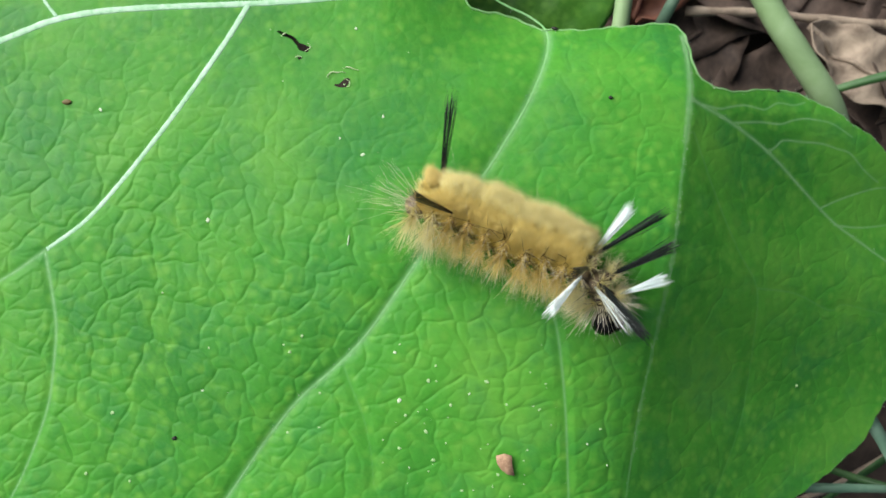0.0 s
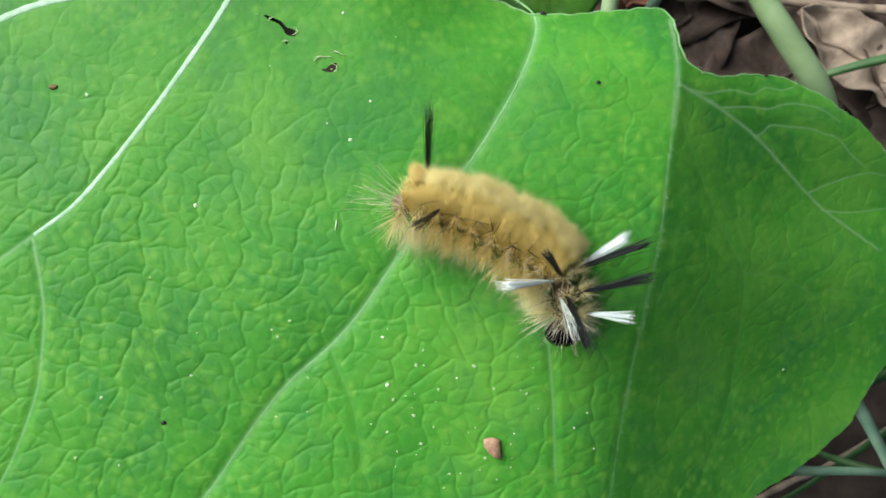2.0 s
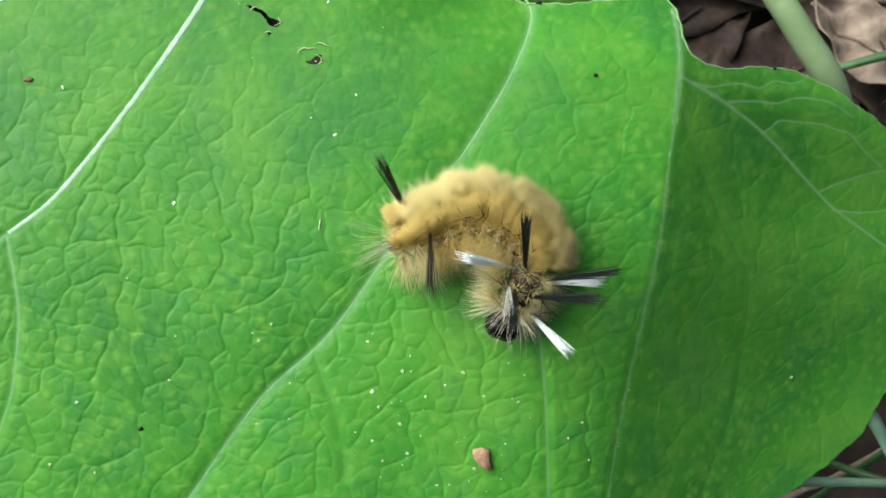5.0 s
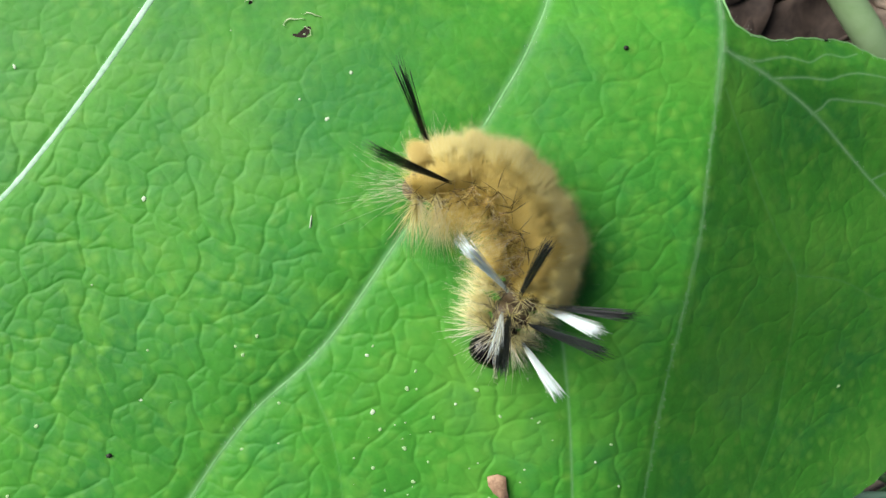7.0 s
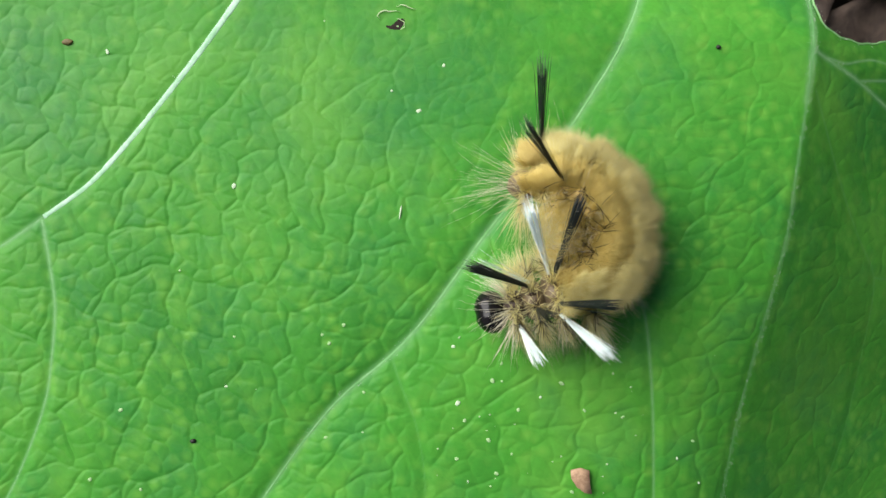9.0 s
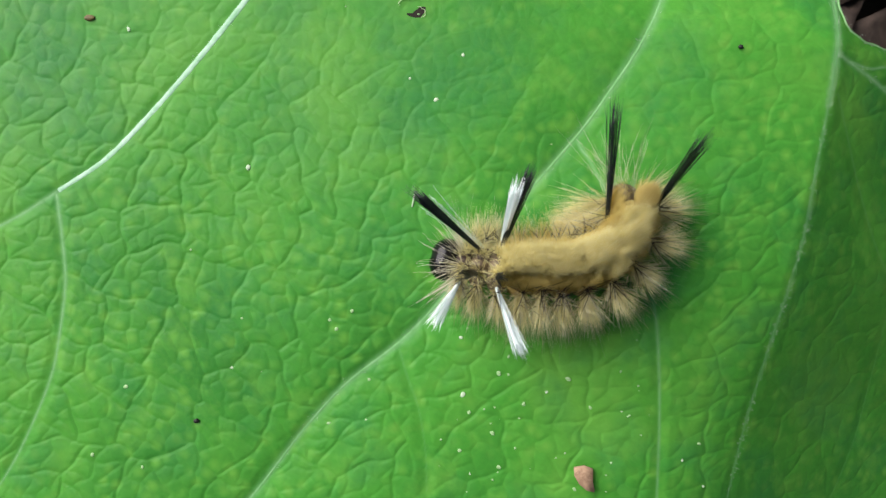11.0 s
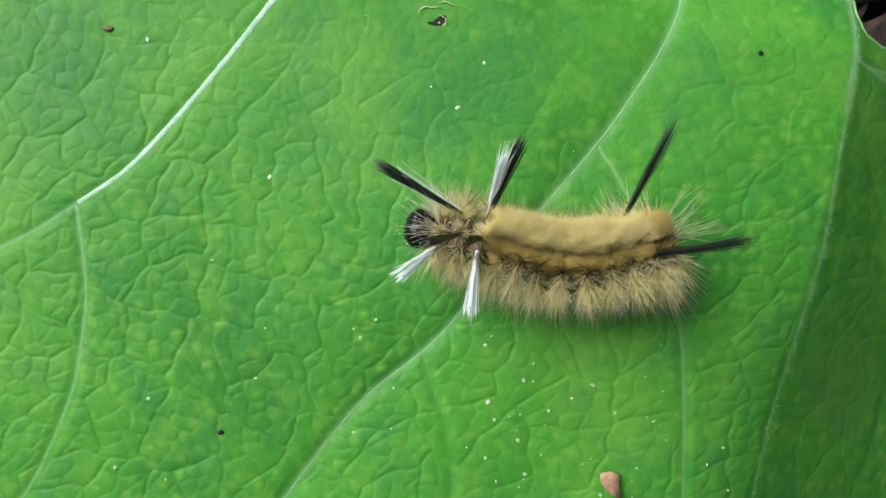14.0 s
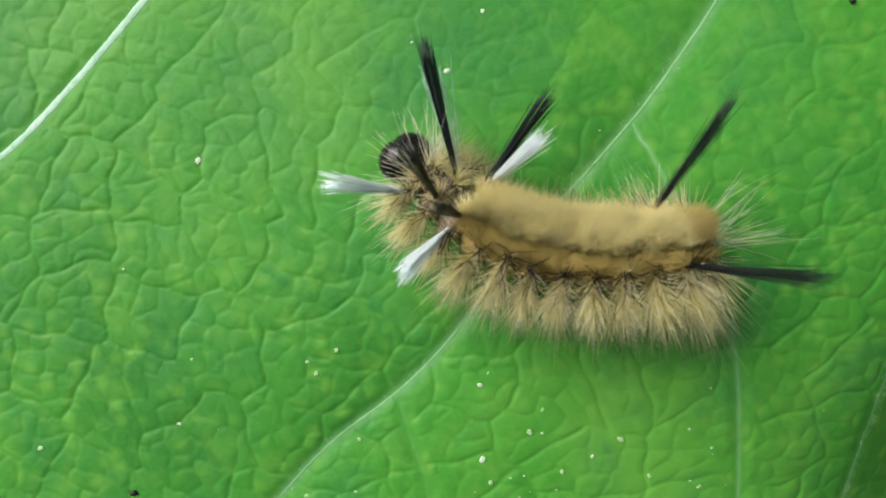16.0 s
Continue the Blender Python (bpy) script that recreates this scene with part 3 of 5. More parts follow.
def build_leaf():
    leaf = thing("leaf", "large bright green puckered leaf with pale veins and small holes", "leaf", (0, 0, 0))
    ring = outline()
    step = 0.0165
    xs, ys = np.arange(-9.8, 9.0, step), np.arange(-6.2, 7.8, step)
    X, Y = np.meshgrid(xs, ys, indexing="ij")
    ok = inside(ring, X, Y)
    for h in HOLES:
        ok &= ~inside(h, X, Y)
    nx, ny = X.shape
    idx = np.arange(nx * ny).reshape(nx, ny)
    quad = np.stack([idx[:-1, :-1], idx[1:, :-1], idx[1:, 1:], idx[:-1, 1:]], -1).reshape(-1, 4)
    f = ok.ravel()
    quad = quad[f[quad].sum(1) >= 2]
    used = np.unique(quad)
    pts = np.c_[X.ravel(), Y.ravel()]
    stray = used[~f[used]]
    p = pts[stray]
    snapped = nearest(ring, p)
    for h in HOLES:
        q = nearest(h, p)
        closer = np.hypot(*(q - p).T) < np.hypot(*(snapped - p).T)
        snapped[closer] = q[closer]
    pts[stray] = snapped
    remap = np.full(nx * ny, -1)
    remap[used] = np.arange(len(used))
    pts = pts[used]
    bump, net, dv, tone = quilt(pts[:, 0], pts[:, 1])
    rib = vein_tissue(pts[:, 0], pts[:, 1])
    z = leaf_z(pts[:, 0], pts[:, 1]) + bump - 0.03
    # the underside is a coarser sheet a leaf's thickness below
    far = 0.12
    gx, gy = np.arange(-9.8, 9.0, far), np.arange(-6.2, 7.8, far)
    GX, GY = np.meshgrid(gx, gy, indexing="ij")
    hid = inside(ring, GX, GY)
    for h in HOLES:
        hid &= ~inside(h, GX, GY)
    gi = np.arange(GX.size).reshape(GX.shape)
    under = np.stack([gi[:-1, :-1], gi[:-1, 1:], gi[1:, 1:], gi[1:, :-1]], -1).reshape(-1, 4)
    cut = np.zeros(len(under), bool)
    mid = np.c_[GX.ravel(), GY.ravel()][under].mean(1)
    for h in HOLES:
        cut |= (np.hypot(*(mid[:, None] - h[None]).transpose(2, 0, 1)) < far).any(1)
    under = under[hid.ravel()[under].all(1) & ~cut]
    low = np.c_[GX.ravel(), GY.ravel(), leaf_z(GX.ravel(), GY.ravel()) - 0.030 - 0.028]
    extra = len(pts)
    me = mesh_of("blade", np.vstack([np.c_[pts, z], low]), np.vstack([remap[quad], under + extra]), LEAF)
    net, tone, rib = np.r_[net, np.ones(len(low))], np.r_[tone, np.zeros(len(low))], np.r_[rib, np.zeros(len(low))]
    me.attributes.new("net", "FLOAT", "POINT").data.foreach_set("value", net.astype(np.float32))
    me.attributes.new("rib", "FLOAT", "POINT").data.foreach_set("value", rib.astype(np.float32))
    # blue-green blotches of older tissue
    blotch = np.zeros(len(rib))
    for bx, by, br, bs in ((-1.7, 1.9, 0.8, 0.75), (-6.1, 1.5, 0.9, 0.75), (-3.1, 1.2, 0.7, 0.45), (-2.2, 0.5, 0.6, 0.4), (0.9, 1.9, 0.7, 0.3)):
        allx = np.r_[pts[:, 0], low[:, 0]] - bx
        ally = np.r_[pts[:, 1], low[:, 1]] - by
        blotch = np.maximum(blotch, bs * np.exp(-(allx ** 2 + ally ** 2) / br ** 2))
    me.attributes.new("blotch", "FLOAT", "POINT").data.foreach_set("value", blotch.astype(np.float32))
    me.attributes.new("tone", "FLOAT", "POINT").data.foreach_set("value", tone.astype(np.float32))
    part("blade", me, leaf)
    for name, w, mat, line in VEINS:
        c = smooth_line(line, 10)
        p = on_leaf(c, -0.0305 if mat is VEIN_PALE else -0.0300)
        taper = np.linspace(1.0, {"fold_vein": 0.3, "branch_vein": 0.45}.get(name, 0.7), len(c))
        rough = 1 + 0.08 * np.sin(np.arange(len(c)) * 1.7)
        part(name, mesh_of(name, *tube(p, w * (1.0 if mat is VEIN_PALE else 0.30) * taper * rough, 8, 0.16 if mat is VEIN_PALE else 0.10), mat), leaf)
    # pale thickened margin along the visible edge
    rim = np.vstack([smooth_line(OUTLINE_BASE, 10)[4:], smooth_line(OUTLINE_LOBE, 10)])
    rim = nearest(ring, rim)
    part("margin", mesh_of("margin", *tube(on_leaf(rim, -0.03), 0.015 - 0.011 * ease(0.45, 0.75, np.linspace(0, 1, len(rim))), 6), VEIN_GREEN), leaf, "pale green downy leaf margin")
    # fine down on the margin and veins
    rng = np.random.default_rng(5)
    rows = []
    d = np.diff(rim, axis=0)
    for k in (rng.random(900) ** 1.6 * (len(rim) - 1)).astype(int):
        rows.append((*(rim[k] + d[k] * rng.random()), d[k][1], -d[k][0], -0.03, rng.uniform(0.03, 0.09)))
    for name, w, mat, line in VEINS:
        if w < 0.020:
            continue
        c = smooth_line(line, 10)
        e = np.diff(c, axis=0)
        count = int(np.linalg.norm(e, axis=1).sum() * (80 if name == "fold_vein" else 14))
        for k in rng.integers(0, len(c) - 1, count):
            s = rng.choice((-1, 1))
            n = np.array([e[k][1], -e[k][0]]) / (np.linalg.norm(e[k]) + 1e-9)
            rows.append((*(c[k] + e[k] * rng.random() + s * n * w * 0.6), s * n[0] * 0.05, s * n[1] * 0.05, -0.02, rng.uniform(0.02, 0.065)))
    rows = np.array(rows)
    base = on_leaf(rows[:, :2], 0.0)
    base[:, 2] += rows[:, 4]
    way = np.c_[rows[:, 2:4], np.full(len(rows), 0.03)] + rng.normal(0, 0.034, (len(rows), 3))
    v, fc = hairs(base, way, rows[:, 5], 0.0006, None, 0.16, rng)
    tagged(part("down", mesh_of("down", v, fc, DOWN), leaf, "fine white down on the leaf"), kind="stuff")
    # stalk below the leaf's base
    stalk = smooth_line([(-0.45, 4.43, -0.2), (-0.1, 4.75, -0.55), (0.2, 5.3, -1.6), (0.35, 5.8, -3.6), (0.3, 6.1, -6.6)], 10)
    part("stalk", mesh_of("stalk", *tube(stalk, np.linspace(0.10, 0.16, len(stalk)), 10), STEM), leaf)
    # dried tissue curled up round the holes
    for cx, cy, r, start, sweep, seed in ((-1.85, 2.66, 0.10, -60, 150, 7), (-1.90, 2.72, 0.16, 60, 120, 9), (-1.80, 2.75, 0.20, 40, 70, 10),
                                          (-2.43, 3.15, 0.11, -70, 120, 8), (-2.47, 2.98, 0.05, 20, 160, 11), (-2.62, 3.27, 0.10, 100, 80, 12)):
        g = np.random.default_rng(seed)
        a = np.radians(np.linspace(start, start + sweep, 9))
        q = np.c_[cx + r * g.uniform(0.88, 1.12, 9) * np.cos(a), cy + 0.62 * r * g.uniform(0.88, 1.12, 9) * np.sin(a)]
        w = 0.008 * np.sin(np.linspace(0.25, 2.9, 9)) * g.uniform(0.6, 1.1, 9)
        part("torn_scar", mesh_of("torn_scar", *tube(on_leaf(q, -0.008), w, 6, 0.5), SCAR), leaf, "dry pale torn edge")
    return leaf


# ---------------------------------------------------------------- caterpillar
STATIONS = {"head": 0.0, "T1": 0.09, "T2": 0.16, "T3": 0.235, "A1": 0.32, "A2": 0.40, "A3": 0.48, "A4": 0.56,
            "A5": 0.64, "A6": 0.72, "A7": 0.80, "A8": 0.88, "A9": 0.955}
GIRTH = {"T1": 0.17, "T2": 0.22, "T3": 0.25, "A1": 0.27, "A2": 0.28, "A3": 0.28, "A4": 0.28, "A5": 0.28, "A6": 0.27, "A7": 0.26, "A8": 0.24, "A9": 0.17}


def around(angle, radius):
    """A place on a segment's skin; angle from the back, positive to the left."""
    a = np.radians(angle)
    return np.stack([np.zeros_like(a), np.sin(a) * radius, np.cos(a) * radius], -1)


def crest(rng, girth, length, count, height):
    """The back's crest on one segment: a hedge of hair with steep walls and a rounded, frayed top."""
    clumps = 46
    cv, cx = rng.uniform(-1, 1, clumps), rng.uniform(-0.48, 0.48, clumps) * length
    cv = np.sign(cv) * np.abs(cv) ** 0.7
    lean, tall = rng.normal(0, (0.050, 0.036, 0.03), (clumps, 3)), rng.uniform(0.84, 1.12, clumps)
    k = rng.integers(0, clumps, count)
    v = np.clip(cv[k] + rng.normal(0, 0.16, count), -1, 1)
    x = np.clip(cx[k] + rng.normal(0, 0.026, count), -0.52 * length, 0.52 * length)
    b = around(26 * v + 4, girth * 0.96)
    b[:, 0] = x
    loose = rng.random(count) < 0.16
    reach = np.where(rng.random(count) < 0.25, rng.uniform(0.55, 0.95, count), rng.uniform(0.93, 1.03, count)) * tall[k]
    reach = np.where(loose, rng.uniform(1.05, 1.32, count), reach) * (1 - 0.15 * (2 * np.abs(x) / length) ** 3)
    top = np.c_[1.30 * x - 0.03, 0.125 * v + 0.07, girth + height * (1 - 0.25 * v * v)]
    d = (top - b) * reach[:, None] + lean[k] + rng.normal(0, (0.045, 0.024, 0.018), (count, 3))
    ln = np.linalg.norm(d, axis=1)
    return hairs(b, d, ln, np.where(loose, 0.0012, rng.uniform(0.0015, 0.0029, count)), None, 0.05, rng)


def tail_brush(rng, girth, count, height):
    """The short round fan of rusty hair over the tail."""
    a, r = rng.uniform(0, 2 * np.pi, count), np.sqrt(rng.random(count))
    b = around(14 + 20 * r * np.sin(a), girth * 0.95)
    b[:, 0] = 0.04 + 0.08 * r * np.cos(a)
    w = around(12 + 12 * r * np.sin(a), 1.0) + np.c_[0.12 * r * np.cos(a) - 0.60, np.zeros((count, 2))] + rng.normal(0, 0.05, (count, 3))
    return hairs(b, w, height * rng.uniform(0.72, 1.0, count) * (1.08 - 0.34 * r), rng.uniform(0.0014, 0.0024, count), None, 0.05, rng)


def flank(rng, girth, length, count, height):
    """Hair that thatches the flanks from above the side tufts up to the crest, deeper on the right."""
    clumps = 40
    ca, cx = rng.choice((-1, 1), clumps) * rng.uniform(20, 64, clumps), rng.uniform(-0.5, 0.5, clumps) * length
    k = rng.integers(0, clumps, count)
    ang = ca[k] + rng.normal(0, 6, count)
    side = np.sign(ang)
    right = side < 0
    ang = np.where(right, ang * 1.22, ang)
    x = cx[k] + rng.normal(0, 0.035, count)
    b = around(ang, girth * 0.96)
    b[:, 0] = x
    out = around(side * 75, 1.0)
    top = np.c_[1.15 * x - 0.03, 0.06 + side * rng.uniform(0.13, 0.22, count), girth + np.where(right, 2.3, 1.0) * height]
    d = (top - b) * rng.uniform(0.55, 1.08, count)[:, None] + rng.normal(0, 0.030, (count, 3)) + rng.normal(0, 0.03, (clumps, 3))[k]
    bulge = -0.22 * out
    ln = np.linalg.norm(d, axis=1)
    w = d / ln[:, None] - bulge
    return hairs(b, w, ln / np.linalg.norm(w, axis=1), rng.uniform(0.0013, 0.0023, count), bulge, 0.06, rng)


def tuft(rng, girth, x, angle, count, length, spread, radius=(0.0018, 0.0030)):
    """A star of hairs from one wart."""
    centre = around(np.array([float(angle)]), girth)[0]
    b = centre + rng.normal(0, 0.018, (count, 3)) + (x, 0, 0)
    off = rng.normal(0, spread, (count, 3)) * (0.95, 1, 1)
    w = around(np.full(count, float(angle)), 1.0) + off
    far = np.linalg.norm(off, axis=1) / spread
    ln = length * np.clip(1.10 - 0.13 * far, 0.45, 1.2) * rng.uniform(0.62, 1.05, count)
    return hairs(b, w, ln, rng.uniform(*radius, count), (0, 0, -0.08), 0.06, rng)


def pencil(rng, count, length, radius, base, tip, stray=0.022):
    """A straight hair pencil along +Z, broadest near its end."""
    a, r = rng.uniform(0, 2 * np.pi, count), np.sqrt(rng.random(count))
    b = np.c_[base * r * np.cos(a), base * r * np.sin(a), np.zeros(count)]
    ln = length * np.clip(rng.normal(0.95, 0.05, count), 0.7, 1.04)
    e = np.c_[tip * r * np.cos(a), tip * r * np.sin(a), ln]
    return hairs(b, e - b, np.linalg.norm(e - b, axis=1), rng.uniform(radius * 0.75, radius * 1.2, count), (0.05, 0.0, 0.0), stray, rng, 0.86, 1.15)


PENCILS = {
    # key: (segment, angle, name, label, length, hairs, radius, base, tip, material)
    "D": ("T2", -28, "black_pencil", "long black brush of hairs", 1.15, 58, 0.0031, 0.018, 0.058, HAIR_BLACK),
    "C": ("T2", 28, "black_pencil", "long black brush of hairs", 1.10, 52, 0.0031, 0.016, 0.048, HAIR_BLACK),
    "A": ("T3", -30, "black_pencil", "long black brush of hairs", 1.05, 58, 0.0031, 0.020, 0.052, HAIR_BLACK),
    "B": ("T3", 30, "black_pencil", "long black brush of hairs", 1.10, 58, 0.0031, 0.020, 0.052, HAIR_BLACK),
    "RR": ("A7", -50, "black_pencil", "long black rear brush of hairs", 1.36, 48, 0.0025, 0.016, 0.044, HAIR_BLACK),
    "RL": ("A8", 60, "black_pencil", "long black rear brush of hairs", 1.34, 48, 0.0025, 0.016, 0.044, HAIR_BLACK),
    "WR": ("T3", -62, "white_pencil", "white brush of hairs", 1.05, 56, 0.0028, 0.018, 0.056, HAIR_WHITE),
    "WL1": ("T1", 65, "white_pencil", "white brush of hairs", 0.85, 56, 0.0028, 0.018, 0.056, HAIR_WHITE),
    "WL2": ("T3", 62, "white_pencil", "white brush of hairs", 0.85, 56, 0.0028, 0.018, 0.056, HAIR_WHITE),
    "WD": ("T2", -46, "white_pencil", "thin white brush of hairs", 0.92, 26, 0.0013, 0.014, 0.10, HAIR_WHITE),
}


def build_caterpillar():
    body = thing("caterpillar", "hairy golden caterpillar with black and white hair brushes on leaf", "caterpillar")
    made = {}
    for n, (key, s) in enumerate(STATIONS.items()):
        rng = np.random.default_rng(100 + n)
        if key == "head":
            two = lambda d: 1 - 0.10 * np.exp(-(d[:, 1] / 0.22) ** 2) * (d[:, 2] > -0.4) - 0.10 * np.clip(-d[:, 2], 0, 1)
            head = part("head", mesh_of("head", *blob((0.185, 0.235, 0.205), 18, 28, two), CAPSULE), body, "glossy black two-lobed head")
            v, fc = blob((0.05, 0.07, 0.04), 8, 12)
            part("mouth", mesh_of("mouth", v + (0.11, 0, -0.16), fc, MOUTH), head, "cream mouthparts")
            for y in (-0.10, 0.10):
                v, fc = tube(smooth_line([(0.09, y, -0.14), (0.12, y * 1.1, -0.165), (0.14, y, -0.19)], 4), np.linspace(0.022, 0.010, 9), 6)
                part("feeler", mesh_of("feeler", v, fc, MOUTH), head)
            k = 26
            d = rng.normal(0, 1, (k, 3))
            d[:, 2] = np.abs(d[:, 2])
            d /= np.linalg.norm(d, axis=1)[:, None]
            part("head_bristles", mesh_of("head_bristles", *hairs(d * 0.195, d + (0.5, 0, 0.1), rng.uniform(0.08, 0.25, k), 0.0013, (0, 0, -0.1), 0.08, rng), HAIR_PALE), head)
            k = 14
            d = rng.normal(0, 1, (k, 3)) * (0.7, 1, 1) + (0.2, 0, 0.5)
            d[:, 2] = np.abs(d[:, 2])
            d /= np.linalg.norm(d, axis=1)[:, None]
            part("head_bristles", hair_mesh("head_bristles", *hairs(d * 0.175, d + (0.35, 0, 0.1), rng.uniform(0.06, 0.20, k), 0.0014, (0, 0, -0.1), 0.08, rng), HAIR_BRISTLE), head, "short dark bristles")
            made[key] = head
            continue
        g = GIRTH[key]
        skin = SKIN_DARK if key in ("T1",) else SKIN_GREY if key in ("T2", "T3", "A9") else SKIN
        lump = lambda d: 1 + 0.05 * np.cos(5 * np.arctan2(d[:, 1], d[:, 2])) - 0.08 * np.clip(-d[:, 2], 0, 1)
        seg = part("body_segment", mesh_of("body_segment", *blob((0.17 if key[0] == "A" else 0.14, g, g), 12, 24, lump), skin), body)
        made[key] = seg
        if key in ("T1", "T2"):
            for y in (-0.075, 0.075):
                v, fc = blob((0.055, 0.06, 0.03), 8, 12)
                part("back_plate", mesh_of("back_plate", v + (0.0, y, g * 0.93), fc, SKIN_DARK), seg, "dark brown back plate")
        if key[0] == "A" and key != "A9":
            if key == "A8":
                part("tail_brush", hair_mesh("tail_brush", *tail_brush(rng, g, 2800, 0.47), HAIR_RUST), seg, "short rusty brown fan of hair")
            else:
                tall = {"A1": 0.30, "A2": 0.33, "A3": 0.34, "A4": 0.34, "A5": 0.34, "A6": 0.31, "A7": 0.28}[key]
                part("back_crest", hair_mesh("back_crest", *crest(rng, g, 0.34, 8000, tall), HAIR_CREST), seg, "dense golden hair crest")
            part("flank_hair", hair_mesh("flank_hair", *flank(rng, g, 0.36, 4400, 0.09), HAIR_FLANK), seg, "short amber flank hair")
        pale = []
        thorax = key[0] == "T"
        side_len = {"T1": 0.44, "T2": 0.46, "T3": 0.46, "A7": 0.54, "A8": 0.62, "A9": 0.60}.get(key, 0.50)
        for side in (-1, 1):
            for angle, many, k in ((70, 60, 0.55), (93, 230, 1.12), (115, 100, 0.85)):
                many = many // 2 if key == "A9" else int(many * 0.7) if thorax else many
                amber = side < 0 and key in ("A1", "A2", "A3", "A4", "A5", "A6", "A7") and angle < 100
                many = int(many * 0.6) if amber else many
                turn, size, shift = side * (angle + rng.normal(0, 3.5)), side_len * k * rng.uniform(0.90, 1.10), rng.normal(0, 0.018)
                gold = tuft(rng, g, shift, turn, many, size, 0.60 if angle < 80 else 0.36 if angle < 100 else 0.50)
                part("side_tuft", hair_mesh("side_tuft", *gold, HAIR_FLANK if amber else HAIR_GOLD), seg)
                if angle in (70, 93):
                    few = 12 if thorax else {"A2": 24, "A3": 30, "A4": 30, "A5": 26, "A6": 22}.get(key, 12)
                    few = (few if side > 0 or thorax else few // 3) if angle == 70 else 5 if side > 0 else 3
                    dark = tuft(rng, g + 0.08, shift, turn - side * (15 if angle == 70 else 8), few, side_len * 0.66, 0.85, (0.0026, 0.0038))
                    part("dark_tuft", hair_mesh("dark_tuft", *dark, HAIR_BRISTLE), seg, "short dark bristles")
                if angle >= 60:
                    pale.append(tuft(rng, g, 0.0, side * angle, 12, side_len * 1.30, 0.34, (0.0010, 0.0015)))
        if thorax:
            for angle in (-24, 24):
                part("side_tuft", hair_mesh("side_tuft", *tuft(rng, g, 0.0, angle, 60, side_len * 0.75, 0.55), HAIR_GOLD), seg)
                part("dark_tuft", hair_mesh("dark_tuft", *tuft(rng, g, 0.0, angle, 14, side_len * 0.40, 0.5), HAIR_BRISTLE), seg, "short dark bristles")
        if key == "T1":
            k = 120
            a = rng.choice((-1, 1), k) * rng.uniform(8, 125, k)
            b = around(a, g) + (0.05, 0, 0)
            w = around(a, 0.75) + np.c_[rng.uniform(0.1, 0.8, k), rng.normal(0, 0.15, (k, 2))]
            pale.append(hairs(b, w, rng.uniform(0.25, 0.62, k), 0.0021, (0, 0, -0.08), 0.07, rng))
        if key == "A9":
            k = 44
            b = rng.normal(0, 0.07, (k, 3)) + (-0.05, 0, 0.05)
            w = np.c_[np.full(k, -1.0), rng.normal(0, 0.45, k), rng.normal(0.25, 0.30, k)]
            pale.append(hairs(b, w, rng.uniform(0.40, 0.95, k), 0.0011, (0, 0, -0.06), 0.06, rng))
        if key == "A9":
            for side in (-1, 1):
                v, fc = pencil(rng, 5, 0.64, 0.0008, 0.010, 0.040)
                turn = np.array(Vector((-0.75, side * 0.38, 0.42)).to_track_quat("Z", "X").to_matrix())
                part("pale_pencil", mesh_of("pale_pencil", v @ turn.T + (-0.02, side * 0.07, 0.10), fc, HAIR_PALE), seg, "thin pale rear brush of hairs")
        part("pale_fringe", mesh_of("pale_fringe", *joined(pale), HAIR_PALE), seg, "long fine pale hairs")
    brushes = {}
    for n, (key, (seg, angle, name, label, length, count, radius, base, tip, mat)) in enumerate(PENCILS.items()):
        rng = np.random.default_rng(300 + n)
        ob = part(name, hair_mesh(name, *pencil(rng, count, length, radius, base, tip, 0.034 if mat is HAIR_WHITE else 0.026), mat), made[seg], label)
        ob.location = Vector(around(np.array([float(angle)]), 0.25)[0]) * CM
        brushes[key] = ob
    return body, made, brushes


# ---------------------------------------------------------------- small things on the leaf
def lump_thing(name, label, category, x, y, radii, material, seed, turn=0.0, group=""):
    rng = np.random.default_rng(seed)
    wave = rng.normal(0, 1, (4, 3)) * 2.2
    ph = rng.uniform(0, 6, 4)
    v, fc = blob(radii, 8, 12, lambda d: 1 + 0.16 * np.sin(d @ wave.T + ph).sum(1) / 2)
    ob = tagged(new(name, mesh_of(name, v, fc, material)), label, category, group)
    z = float(leaf_z(x, y) + quilt(np.array([x]), np.array([y]))[0][0] - 0.03)
    ob.matrix_world = pose(x * CM, y * CM, (z + radii[2] * 0.7) * CM, 0, 0, turn)
    return ob


